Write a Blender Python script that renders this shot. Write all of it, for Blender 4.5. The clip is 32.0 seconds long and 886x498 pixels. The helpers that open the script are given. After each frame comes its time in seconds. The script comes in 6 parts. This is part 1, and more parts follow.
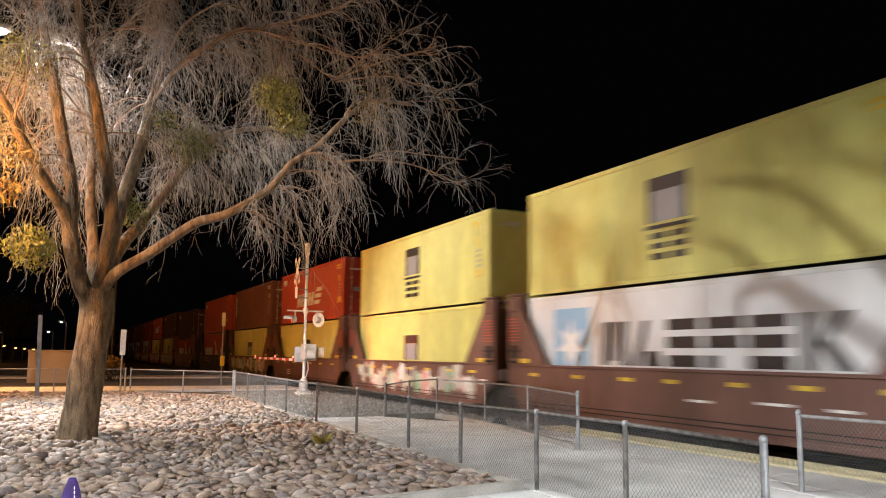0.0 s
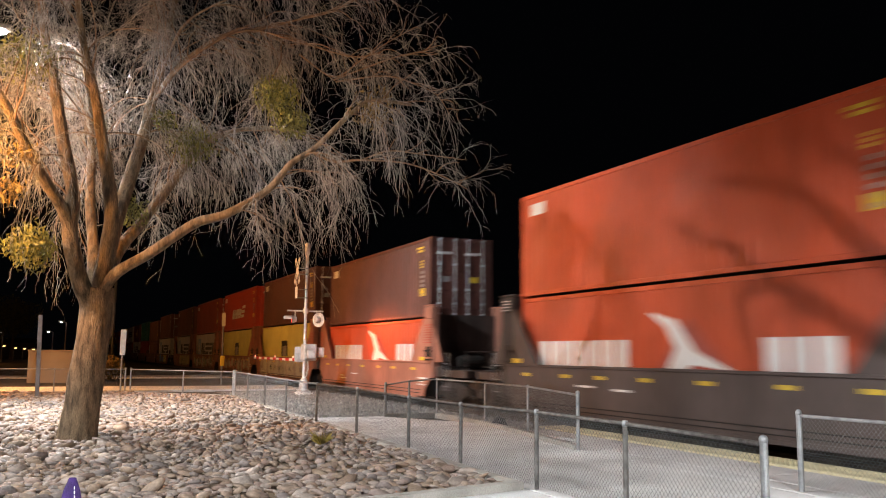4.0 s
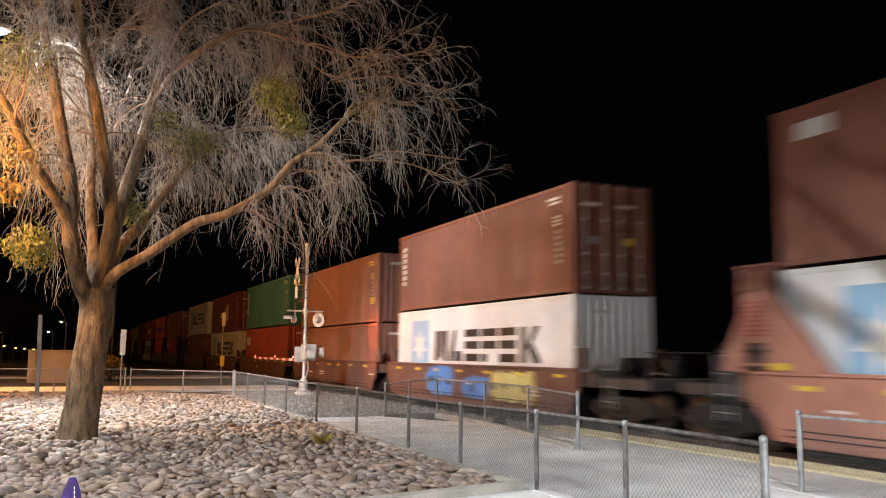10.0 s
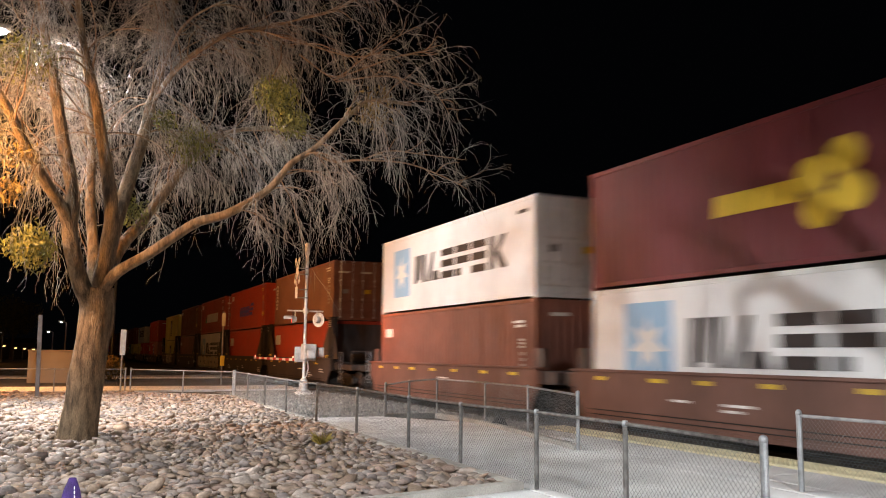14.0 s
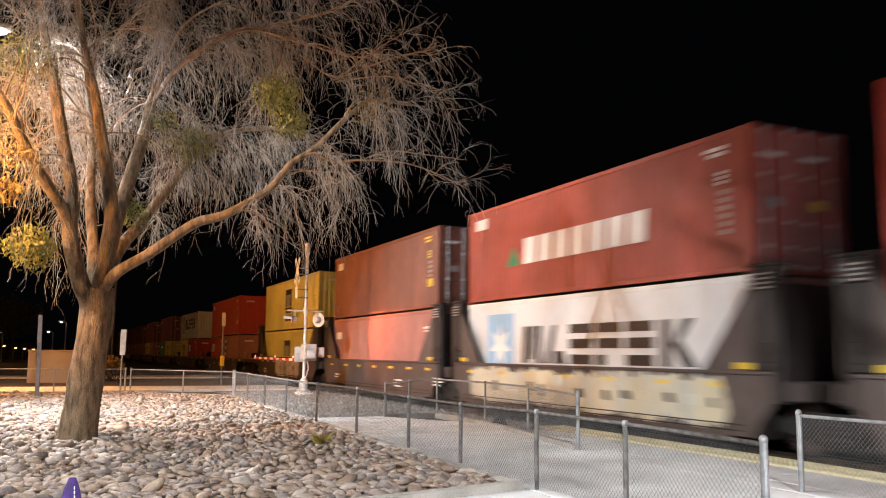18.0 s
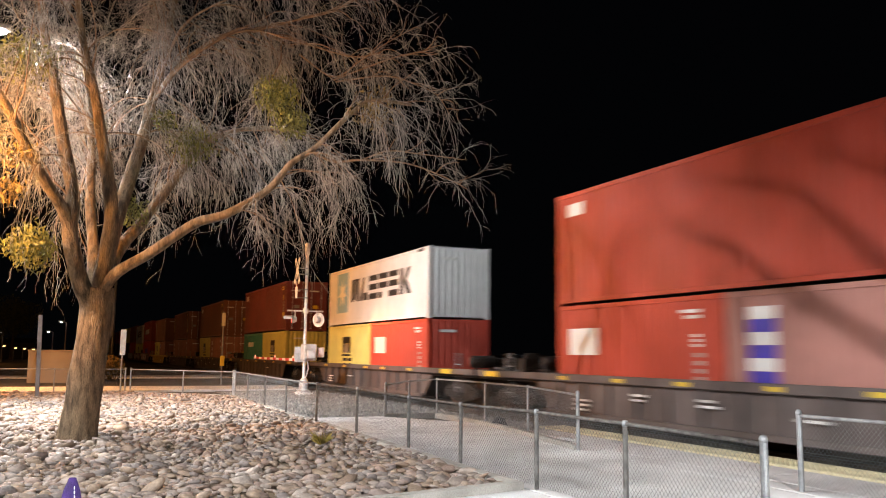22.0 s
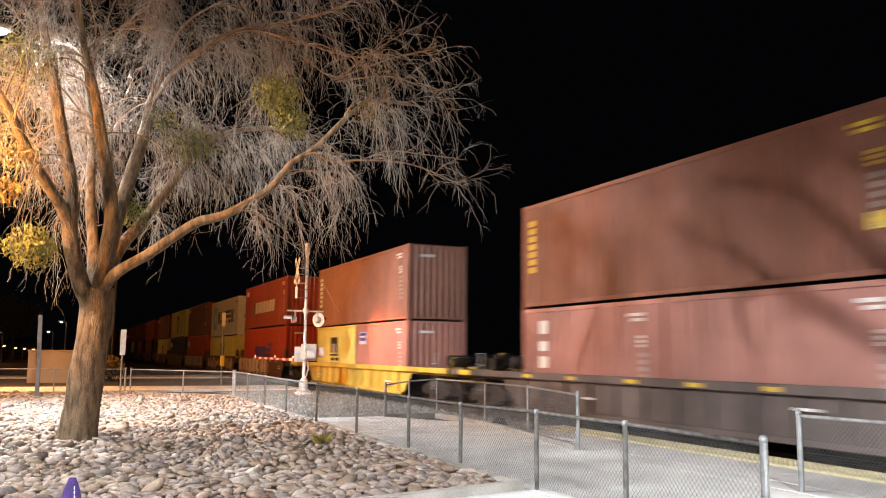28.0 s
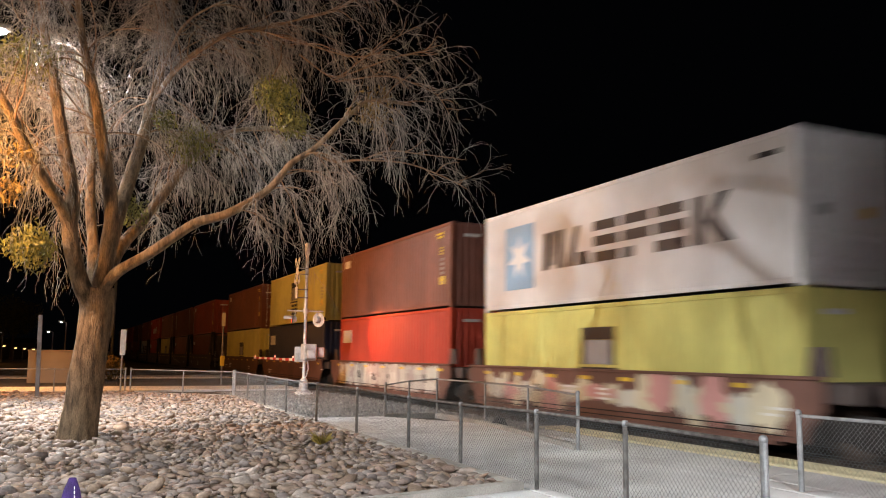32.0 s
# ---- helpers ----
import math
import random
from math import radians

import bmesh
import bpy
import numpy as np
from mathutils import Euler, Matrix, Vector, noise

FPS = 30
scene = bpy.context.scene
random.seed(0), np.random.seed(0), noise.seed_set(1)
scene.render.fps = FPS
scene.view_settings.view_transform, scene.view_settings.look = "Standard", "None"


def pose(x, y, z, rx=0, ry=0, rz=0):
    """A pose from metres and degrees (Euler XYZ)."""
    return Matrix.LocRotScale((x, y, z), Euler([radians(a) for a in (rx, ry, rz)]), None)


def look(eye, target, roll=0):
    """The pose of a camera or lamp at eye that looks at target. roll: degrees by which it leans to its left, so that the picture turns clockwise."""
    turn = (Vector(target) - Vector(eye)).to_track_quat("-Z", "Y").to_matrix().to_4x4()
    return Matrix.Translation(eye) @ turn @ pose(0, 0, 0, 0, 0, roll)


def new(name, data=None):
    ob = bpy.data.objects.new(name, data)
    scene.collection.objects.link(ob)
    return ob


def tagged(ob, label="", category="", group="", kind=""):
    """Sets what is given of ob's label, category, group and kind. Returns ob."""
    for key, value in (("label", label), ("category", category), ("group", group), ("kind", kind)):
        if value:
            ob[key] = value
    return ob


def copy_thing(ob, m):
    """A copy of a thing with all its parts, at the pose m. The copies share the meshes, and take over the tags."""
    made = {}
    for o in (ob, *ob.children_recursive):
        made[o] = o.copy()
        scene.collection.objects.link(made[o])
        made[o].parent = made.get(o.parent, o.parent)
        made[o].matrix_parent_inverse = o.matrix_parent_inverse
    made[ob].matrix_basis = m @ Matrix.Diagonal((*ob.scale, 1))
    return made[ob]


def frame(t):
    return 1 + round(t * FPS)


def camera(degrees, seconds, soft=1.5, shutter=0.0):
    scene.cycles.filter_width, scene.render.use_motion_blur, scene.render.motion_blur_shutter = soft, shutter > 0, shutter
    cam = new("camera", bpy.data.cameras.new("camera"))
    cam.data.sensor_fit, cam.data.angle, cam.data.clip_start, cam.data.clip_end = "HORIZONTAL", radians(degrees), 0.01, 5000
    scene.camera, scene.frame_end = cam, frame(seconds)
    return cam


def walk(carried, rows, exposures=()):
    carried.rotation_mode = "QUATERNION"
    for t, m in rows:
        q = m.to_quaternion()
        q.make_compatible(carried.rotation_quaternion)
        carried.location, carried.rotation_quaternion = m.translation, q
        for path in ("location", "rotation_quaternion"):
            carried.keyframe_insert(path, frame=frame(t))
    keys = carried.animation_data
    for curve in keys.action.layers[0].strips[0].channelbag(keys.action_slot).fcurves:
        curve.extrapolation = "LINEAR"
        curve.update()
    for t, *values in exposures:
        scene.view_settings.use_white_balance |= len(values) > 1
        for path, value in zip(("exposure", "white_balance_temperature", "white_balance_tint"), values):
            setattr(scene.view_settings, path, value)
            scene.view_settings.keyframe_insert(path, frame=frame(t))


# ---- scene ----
from collections import defaultdict

EYE = Vector((0.0, 0.0, 1.72))
GAZE = Vector((-0.90576, 0.40535, 0.12368))
cam = camera(55.42, 32.0, soft=1.0, shutter=1.0)
still = look(EYE, EYE + GAZE * 10, 0.573)
walk(cam, [(0, still), (32, still)], exposures=[(0, 0.0), (14, 0.0), (17, 0.25), (24, 0.32), (26, 0.42), (28, 0.52), (29, 0.48), (30, 0.28), (31, 0.22), (32, -0.15)])

# ---- night sky and lamps ----
world = bpy.data.worlds.new("night")
scene.world = world
world.use_nodes = True
world.node_tree.nodes["Background"].inputs[0].default_value = (0.55, 0.6, 0.8, 1)
world.node_tree.nodes["Background"].inputs[1].default_value = 0.0012


def lamp(name, place, watts, colour, radius=0.2, spot=None, target=None, blend=0.5):
    data = bpy.data.lights.new(name, "SPOT" if spot else "POINT")
    data.energy, data.color, data.shadow_soft_size = watts, colour, radius
    if spot:
        data.spot_size, data.spot_blend = radians(spot), blend
    ob = new(name, data)
    ob.matrix_world = look(place, target) if target else pose(*place)
    return ob


WHITE_LAMP = (-23.74, -1.92, 10.07)
SODIUM_LAMP = (-39.5, -4.6, 8.4)
# added unseen sodium lamp that tints the train orange near the signal
FILL_SODIUM = (-31.5, -6.5, 8.6)
SODIUM = (1.0, 0.40, 0.10)
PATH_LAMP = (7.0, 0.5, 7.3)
# added unseen lamp that fills white light onto train and path
FILL_LAMP = (-11.0, -18.0, 14.0)
NEAR_SODIUM = (-15.2, -3.1, 5.5)
lamp("park_lamp_light", (WHITE_LAMP[0], WHITE_LAMP[1], WHITE_LAMP[2] - 0.3), 17500, (0.94, 0.98, 1.0), 0.14, 122, (WHITE_LAMP[0] + 1.0, WHITE_LAMP[1] + 6.2, 0.0), 0.5)
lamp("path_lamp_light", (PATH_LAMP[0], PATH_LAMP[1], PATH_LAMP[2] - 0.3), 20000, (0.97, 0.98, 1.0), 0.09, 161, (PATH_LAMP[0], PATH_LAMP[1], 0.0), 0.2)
lamp("fill_lamp_light", (FILL_LAMP[0], FILL_LAMP[1], FILL_LAMP[2] - 0.3), 36000, (0.96, 0.98, 1.0), 0.09, 154, (FILL_LAMP[0], FILL_LAMP[1], 0.0), 0.16)
lamp("sodium_lamp_light", (SODIUM_LAMP[0], SODIUM_LAMP[1], SODIUM_LAMP[2] - 0.3), 10000, SODIUM, 0.2)
lamp("fill_sodium_light", (FILL_SODIUM[0], FILL_SODIUM[1], FILL_SODIUM[2] - 0.3), 8500, SODIUM, 0.2, 80, (-30.0, 11.7, 3.6), 1.0)
lamp("near_sodium_light", (NEAR_SODIUM[0], NEAR_SODIUM[1], NEAR_SODIUM[2] - 0.3), 3600, (1.0, 0.44, 0.1), 0.2, 112, (-18.5, 0.3, 5.6), 0.6)
lamp("far_sodium_light", (-118.0, -13.0, 5.0), 1700, SODIUM, 0.3)

# ---- helpers for meshes ----
class Geo:
    """Points and faces of one mesh."""

    def __init__(self):
        self.v, self.f = [], []

    def add(self, verts, faces):
        n = len(self.v)
        self.v.extend(verts)
        self.f.extend([tuple(i + n for i in f) for f in faces])
        return self

    def box(self, x0, x1, y0, y1, z0, z1, c=0.0):
        """A box; c chamfers its twelve edges."""
        if c <= 0:
            v = [(x, y, z) for x in (x0, x1) for y in (y0, y1) for z in (z0, z1)]
            return self.add(v, [(0, 1, 3, 2), (4, 6, 7, 5), (0, 4, 5, 1), (2, 3, 7, 6), (0, 2, 6, 4), (1, 5, 7, 3)])
        c = min(c, 0.45 * min(abs(x1 - x0), abs(y1 - y0), abs(z1 - z0)))
        v, idx = [], {}
        for i, (x, a) in enumerate(((x0, 1), (x1, -1))):
            for j, (y, b) in enumerate(((y0, 1), (y1, -1))):
                for k, (z, d) in enumerate(((z0, 1), (z1, -1))):
                    for n, q in enumerate(((x, y + b * c, z + d * c), (x + a * c, y, z + d * c), (x + a * c, y + b * c, z))):
                        idx[i, j, k, n] = len(v)
                        v.append(q)
        f = []
        for i in (0, 1):
            f.append([idx[i, 0, 0, 0], idx[i, 1, 0, 0], idx[i, 1, 1, 0], idx[i, 0, 1, 0]][:: 1 if i else -1])
            f.append([idx[0, i, 0, 1], idx[1, i, 0, 1], idx[1, i, 1, 1], idx[0, i, 1, 1]][:: -1 if i else 1])
            f.append([idx[0, 0, i, 2], idx[1, 0, i, 2], idx[1, 1, i, 2], idx[0, 1, i, 2]][:: 1 if i else -1])
        for a in (0, 1):
            for b in (0, 1):
                f.append([idx[0, a, b, 1], idx[1, a, b, 1], idx[1, a, b, 2], idx[0, a, b, 2]])
                f.append([idx[a, 0, b, 0], idx[a, 1, b, 0], idx[a, 1, b, 2], idx[a, 0, b, 2]])
                f.append([idx[a, b, 0, 0], idx[a, b, 1, 0], idx[a, b, 1, 1], idx[a, b, 0, 1]])
                for k in (0, 1):
                    f.append([idx[a, b, k, 0], idx[a, b, k, 1], idx[a, b, k, 2]])
        return self.add(v, f)

    def slab(self, outline, y0, y1):
        """A plate: an outline of (x, z) between y0 and y1."""
        n = len(outline)
        v = [(x, y0, z) for x, z in outline] + [(x, y1, z) for x, z in outline]
        f = [tuple(range(n)), tuple(range(2 * n - 1, n - 1, -1))]
        f += [(i, i + n, (i + 1) % n + n, (i + 1) % n) for i in range(n)]
        return self.add(v, f)

    def sheet(self, outline, z0, z1):
        """A flat piece: an outline of (x, y) between z0 and z1."""
        n = len(outline)
        v = [(x, y, z0) for x, y in outline] + [(x, y, z1) for x, y in outline]
        f = [tuple(range(n - 1, -1, -1)), tuple(range(n, 2 * n))]
        f += [(i, (i + 1) % n, (i + 1) % n + n, i + n) for i in range(n)]
        return self.add(v, f)

    def tube(self, points, radii, sides=8, cap=True):
        """A round bar along points."""
        pts = [Vector(p) for p in points]
        if not hasattr(radii, "__len__"):
            radii = [radii] * len(pts)
        side = None
        v, f = [], []
        for i, p in enumerate(pts):
            d = (pts[min(i + 1, len(pts) - 1)] - pts[max(i - 1, 0)]).normalized()
            side = d.orthogonal().normalized() if side is None else (side - d * side.dot(d)).normalized()
            up = d.cross(side)
            for k in range(sides):
                a = 2 * math.pi * k / sides
                v.append(tuple(p + (side * math.cos(a) + up * math.sin(a)) * radii[i]))
            if i:
                b = (i - 1) * sides
                f += [(b + k, b + (k + 1) % sides, b + sides + (k + 1) % sides, b + sides + k) for k in range(sides)]
        if cap:
            f.append(tuple(range(sides - 1, -1, -1)))
            f.append(tuple(range(len(v) - sides, len(v))))
        return self.add(v, f)

    def turned(self, profile, axis="z", centre=(0, 0, 0), sides=16):
        """A turned body: a profile of (radius, height) round an axis."""
        cx, cy, cz = centre
        v, f = [], []
        for r, h in profile:
            for k in range(sides):
                a = 2 * math.pi * k / sides
                c, s = r * math.cos(a), r * math.sin(a)
                v.append({"z": (cx + c, cy + s, cz + h), "y": (cx + s, cy + h, cz + c), "x": (cx + h, cy + c, cz + s)}[axis])
        for i in range(len(profile) - 1):
            b = i * sides
            f += [(b + k, b + (k + 1) % sides, b + sides + (k + 1) % sides, b + sides + k) for k in range(sides)]
        f.append(tuple(range(sides - 1, -1, -1)))
        f.append(tuple(range(len(v) - sides, len(v))))
        return self.add(v, f)

    def mesh(self, name, material, smooth=False):
        me = bpy.data.meshes.new(name)
        me.from_pydata(self.v, [], self.f)
        me.materials.append(material)
        if smooth:
            me.polygons.foreach_set("use_smooth", [True] * len(me.polygons))
        me.update()
        return me


def part(name, geo, material, parent=None, label="", smooth=False, at=None, kind=""):
    """Links a Geo, or a mesh, as one object under parent."""
    me = geo.mesh(name, material, smooth) if isinstance(geo, Geo) else geo
    ob = new(name, me)
    ob.parent = parent
    if at is not None:
        ob.matrix_basis = at
    return tagged(ob, label=label, kind=kind)


def thing(name, m, label, category, group=""):
    ob = new(name)
    ob.empty_display_size = 0.2
    ob.matrix_basis = m
    return tagged(ob, label, category, group)


# ---- materials ----
def material(name, colour, rough=0.6, metal=0.0, vary=0.2, scale=3.0, fine=40.0, bump=0.2, stretch=(1, 1, 1), second=None, island=0.0, object_vary=0.0,
             coords="Object", spec=0.5, dist=0.01):
    """A worn surface: blotches and grain over colour, with fine relief."""
    m = bpy.data.materials.new(name)
    m.use_nodes = True
    nt = m.node_tree
    n, ln = nt.nodes, nt.links
    bsdf = n["Principled BSDF"]
    bsdf.inputs["Roughness"].default_value = rough
    bsdf.inputs["Metallic"].default_value = metal
    bsdf.inputs["Specular IOR Level"].default_value = spec
    tc = n.new("ShaderNodeTexCoord")
    mp = n.new("ShaderNodeMapping")
    mp.inputs["Scale"].default_value = stretch
    ln.new(tc.outputs[coords], mp.inputs["Vector"])
    big = n.new("ShaderNodeTexNoise")
    big.inputs["Scale"].default_value, big.inputs["Detail"].default_value = scale, 5
    ln.new(mp.outputs[0], big.inputs["Vector"])
    small = n.new("ShaderNodeTexNoise")
    small.inputs["Scale"].default_value, small.inputs["Detail"].default_value = fine, 3
    ln.new(mp.outputs[0], small.inputs["Vector"])
    ramp = n.new("ShaderNodeValToRGB")
    dark = second or [c * (1 - 1.6 * vary) for c in colour]
    ramp.color_ramp.elements[0].color = (*[max(0, c) for c in dark], 1)
    ramp.color_ramp.elements[1].color = (*[min(1, c * (1 + 0.35 * vary)) for c in colour], 1)
    ramp.color_ramp.elements[0].position, ramp.color_ramp.elements[1].position = 0.32, 0.62
    ln.new(big.outputs[0], ramp.inputs[0])
    mul = n.new("ShaderNodeMix")
    mul.data_type, mul.blend_type = "RGBA", "MULTIPLY"
    mul.inputs[0].default_value = 1.0
    grain = n.new("ShaderNodeMapRange")
    grain.inputs["From Min"].default_value, grain.inputs["From Max"].default_value = 0.3, 0.7
    grain.inputs["To Min"].default_value, grain.inputs["To Max"].default_value = 1 - vary * 0.8, 1 + vary * 0.4
    ln.new(small.outputs[0], grain.inputs["Value"])
    ln.new(ramp.outputs[0], mul.inputs[6])
    ln.new(grain.outputs[0], mul.inputs[7])
    out = mul.outputs[2]
    for amount, node, socket in ((island, "ShaderNodeNewGeometry", "Random Per Island"), (object_vary, "ShaderNodeObjectInfo", "Random")):
        if amount:
            src = n.new(node)
            rng = n.new("ShaderNodeMapRange")
            rng.inputs["To Min"].default_value, rng.inputs["To Max"].default_value = 1 - amount, 1 + amount
            ln.new(src.outputs[socket], rng.inputs["Value"])
            mul2 = n.new("ShaderNodeMix")
            mul2.data_type, mul2.blend_type = "RGBA", "MULTIPLY"
            mul2.inputs[0].default_value = 1.0
            ln.new(out, mul2.inputs[6])
            ln.new(rng.outputs[0], mul2.inputs[7])
            out = mul2.outputs[2]
    ln.new(out, bsdf.inputs["Base Color"])
    rr = n.new("ShaderNodeMapRange")
    rr.inputs["To Min"].default_value, rr.inputs["To Max"].default_value = max(0, rough - 0.12), min(1, rough + 0.15)
    ln.new(big.outputs[0], rr.inputs["Value"])
    ln.new(rr.outputs[0], bsdf.inputs["Roughness"])
    if bump:
        b = n.new("ShaderNodeBump")
        b.inputs["Strength"].default_value, b.inputs["Distance"].default_value = bump, dist
        ln.new(small.outputs[0], b.inputs["Height"])
        ln.new(b.outputs[0], bsdf.inputs["Normal"])
    return m


def glow(name, colour, strength):
    m = bpy.data.materials.new(name)
    m.use_nodes = True
    bsdf = m.node_tree.nodes["Principled BSDF"]
    bsdf.inputs["Base Color"].default_value = (*colour, 1)
    bsdf.inputs["Emission Color"].default_value = (*colour, 1)
    bsdf.inputs["Emission Strength"].default_value = strength
    return m


def palette(name, colours, rough=0.75, bump=0.5, source="island", fine=30.0):
    """Stones, slabs or leaves: each piece takes its own colour."""
    m = material(name, (0.8, 0.8, 0.8), rough, 0, 0.28, 4.0, fine, bump)
    nt = m.node_tree
    n, ln = nt.nodes, nt.links
    bsdf = n["Principled BSDF"]
    src = n.new("ShaderNodeNewGeometry" if source == "island" else "ShaderNodeObjectInfo")
    ramp = n.new("ShaderNodeValToRGB")
    ramp.color_ramp.interpolation = "CONSTANT"
    el = ramp.color_ramp.elements
    while len(el) < len(colours):
        el.new(0.5)
    for i, c in enumerate(colours):
        el[i].position = i / len(colours)
        el[i].color = (*c, 1)
    ln.new(src.outputs["Random Per Island" if source == "island" else "Random"], ramp.inputs[0])
    mul = n.new("ShaderNodeMix")
    mul.data_type, mul.blend_type = "RGBA", "MULTIPLY"
    mul.inputs[0].default_value = 1.0
    old = bsdf.inputs["Base Color"].links[0].from_socket
    ln.new(old, mul.inputs[6])
    ln.new(ramp.outputs[0], mul.inputs[7])
    ln.new(mul.outputs[2], bsdf.inputs["Base Color"])
    return m


M = {}
M["ground"] = material("dry_dirt", (0.09, 0.075, 0.06), 0.95, 0, 0.35, 0.6, 25, 0.5, dist=0.03)
M["asphalt"] = material("asphalt", (0.10, 0.092, 0.085), 0.85, 0, 0.3, 0.5, 120, 0.4)
M["concrete"] = material("concrete", (0.75, 0.745, 0.735), 0.85, 0, 0.16, 0.9, 60, 0.25, object_vary=0.06)
M["curb"] = material("curb_concrete", (0.44, 0.42, 0.38), 0.85, 0, 0.2, 1.6, 50, 0.35)
M["tactile"] = material("tactile_yellow", (0.70, 0.63, 0.40), 0.7, 0, 0.2, 2.0, 60, 0.3, object_vary=0.07)
M["ballast"] = palette("ballast", [(0.16, 0.15, 0.14), (0.22, 0.2, 0.18), (0.12, 0.11, 0.11), (0.27, 0.24, 0.21)])
M["rail"] = material("rail_steel", (0.12, 0.09, 0.07), 0.45, 0.8, 0.3, 2, 60, 0.2)
M["tie"] = material("tie_wood", (0.09, 0.07, 0.055), 0.9, 0, 0.3, 3, 30, 0.6, (1, 6, 1))
M["gravel"] = palette("gravel", [(0.34, 0.33, 0.31), (0.42, 0.4, 0.37), (0.27, 0.26, 0.25), (0.48, 0.45, 0.42)])
M["soil"] = material("bed_soil", (0.21, 0.15, 0.095), 0.95, 0, 0.3, 2, 40, 0.6)
STONES = [(0.471, 0.382, 0.319), (0.407, 0.329, 0.278), (0.484, 0.364, 0.273), (0.336, 0.279, 0.25), (0.42, 0.3, 0.22), (0.381, 0.27, 0.215), (0.548, 0.447, 0.377), (0.407, 0.3, 0.215), (0.278, 0.226, 0.203), (0.446, 0.341, 0.29)]
M["stone"] = palette("river_stone", STONES, 0.7, 0.4)
M["stone_piece"] = palette("river_stone_piece", STONES, 0.7, 0.4, "object")
M["galv"] = material("galvanised_steel", (0.36, 0.37, 0.38), 0.5, 0.55, 0.22, 6, 80, 0.15)
M["galv_dull"] = material("weathered_galvanised_steel", (0.17, 0.16, 0.15), 0.7, 0.3, 0.35, 9, 90, 0.25)
M["wire"] = material("galvanised_wire", (0.22, 0.22, 0.215), 0.5, 0.3, 0.2, 4, 40, 0)
M["aluminium"] = material("mast_aluminium", (0.80, 0.80, 0.79), 0.4, 0.35, 0.2, 5, 60, 0.15)
M["signal_grey"] = material("case_grey", (0.6, 0.61, 0.62), 0.5, 0.2, 0.2, 5, 60, 0.15)
M["signal_white"] = material("sign_white", (0.78, 0.78, 0.76), 0.5, 0, 0.1, 5, 60, 0.1)
M["signal_black"] = material("lamp_black", (0.02, 0.02, 0.022), 0.5, 0, 0.2, 5, 60, 0.1)
M["signal_red"] = material("stripe_red", (0.55, 0.03, 0.03), 0.5, 0, 0.1, 5, 60, 0.1)
M["lens_red"] = glow("lit_red_lens", (1.0, 0.05, 0.03), 6.0)
M["lens_bulb"] = glow("lit_gate_bulb", (1.0, 0.4, 0.3), 1.2)
M["lamp_glow"] = glow("lamp_white_glow", (1.0, 0.95, 0.88), 60.0)
M["sodium_glow"] = glow("lamp_sodium_glow", (1.0, 0.5, 0.15), 40.0)
M["far_glow"] = glow("far_lamp_glow", (1.0, 0.88, 0.7), 14.0)
M["far_sodium_glow"] = glow("far_sodium_glow", (1.0, 0.55, 0.2), 6.0)
M["post_grey"] = material("post_grey", (0.22, 0.21, 0.22), 0.6, 0.3, 0.25, 4, 50, 0.2)
M["stucco"] = material("beige_stucco", (0.32, 0.275, 0.23), 0.9, 0, 0.12, 0.8, 50, 0.5)
M["bark"] = material("bark", (0.29, 0.20, 0.12), 0.9, 0, 0.42, 4.0, 26, 1.0, (2.4, 2.4, 0.6), dist=0.06)
M["branch"] = material("young_bark", (0.29, 0.175, 0.095), 0.85, 0, 0.3, 5.0, 40, 0.4)
M["twig"] = material("twig", (0.45, 0.41, 0.36), 0.4, 0, 0.2, 2.0, 30, 0, island=0.35)
M["mistletoe"] = material("mistletoe_leaf", (0.21, 0.20, 0.035), 0.55, 0, 0.3, 3.0, 40, 0, island=0.35)
M["dry_leaf"] = material("dry_leaf", (0.30, 0.20, 0.06), 0.7, 0, 0.3, 3.0, 40, 0, island=0.4)
M["weed"] = material("weed_leaf", (0.36, 0.27, 0.06), 0.7, 0, 0.3, 3.0, 40, 0, island=0.4)
M["purple"] = material("purple_fabric", (0.048, 0.018, 0.14), 0.85, 0, 0.3, 12, 220, 0.6)
M["stitch"] = material("white_stitch", (0.7, 0.68, 0.72), 0.8, 0, 0.1, 20, 90, 0.1)
M["black_cloth"] = material("black_cloth", (0.025, 0.025, 0.03), 0.9, 0, 0.3, 12, 90, 0.5)
M["far_dark"] = material("far_dark_wall", (0.08, 0.075, 0.07), 0.9, 0, 0.2, 0.3, 5, 0)


def paint(name, c, rough=0.5, vary=0.16, second=None):
    """Weathered container or wagon paint with streaks that run down."""
    M[name] = material(name + "_paint", c, rough, 0.0, vary, 0.55, 7.0, 0.06, (1.0, 1.0, 0.35), second=second, object_vary=0.07, spec=0.4)


paint("yellow", (0.64, 0.61, 0.19))
paint("white", (0.70, 0.71, 0.71), 0.45, 0.12)
paint("red", (0.45, 0.055, 0.03))
paint("rust_red", (0.36, 0.07, 0.05), 0.55, 0.22)
paint("orange", (0.52, 0.075, 0.025))
paint("brown", (0.22, 0.085, 0.058), 0.55, 0.22)
paint("tan_brown", (0.27, 0.125, 0.09), 0.55, 0.22)
paint("dark_brown", (0.125, 0.05, 0.04), 0.55, 0.25)
paint("maroon", (0.15, 0.025, 0.035), 0.5, 0.2)
paint("dark_red", (0.22, 0.055, 0.05), 0.55, 0.24)
paint("salmon", (0.38, 0.175, 0.145), 0.55, 0.2)
paint("teal", (0.055, 0.24, 0.22), 0.5, 0.22)
paint("green", (0.045, 0.20, 0.16), 0.5, 0.22)
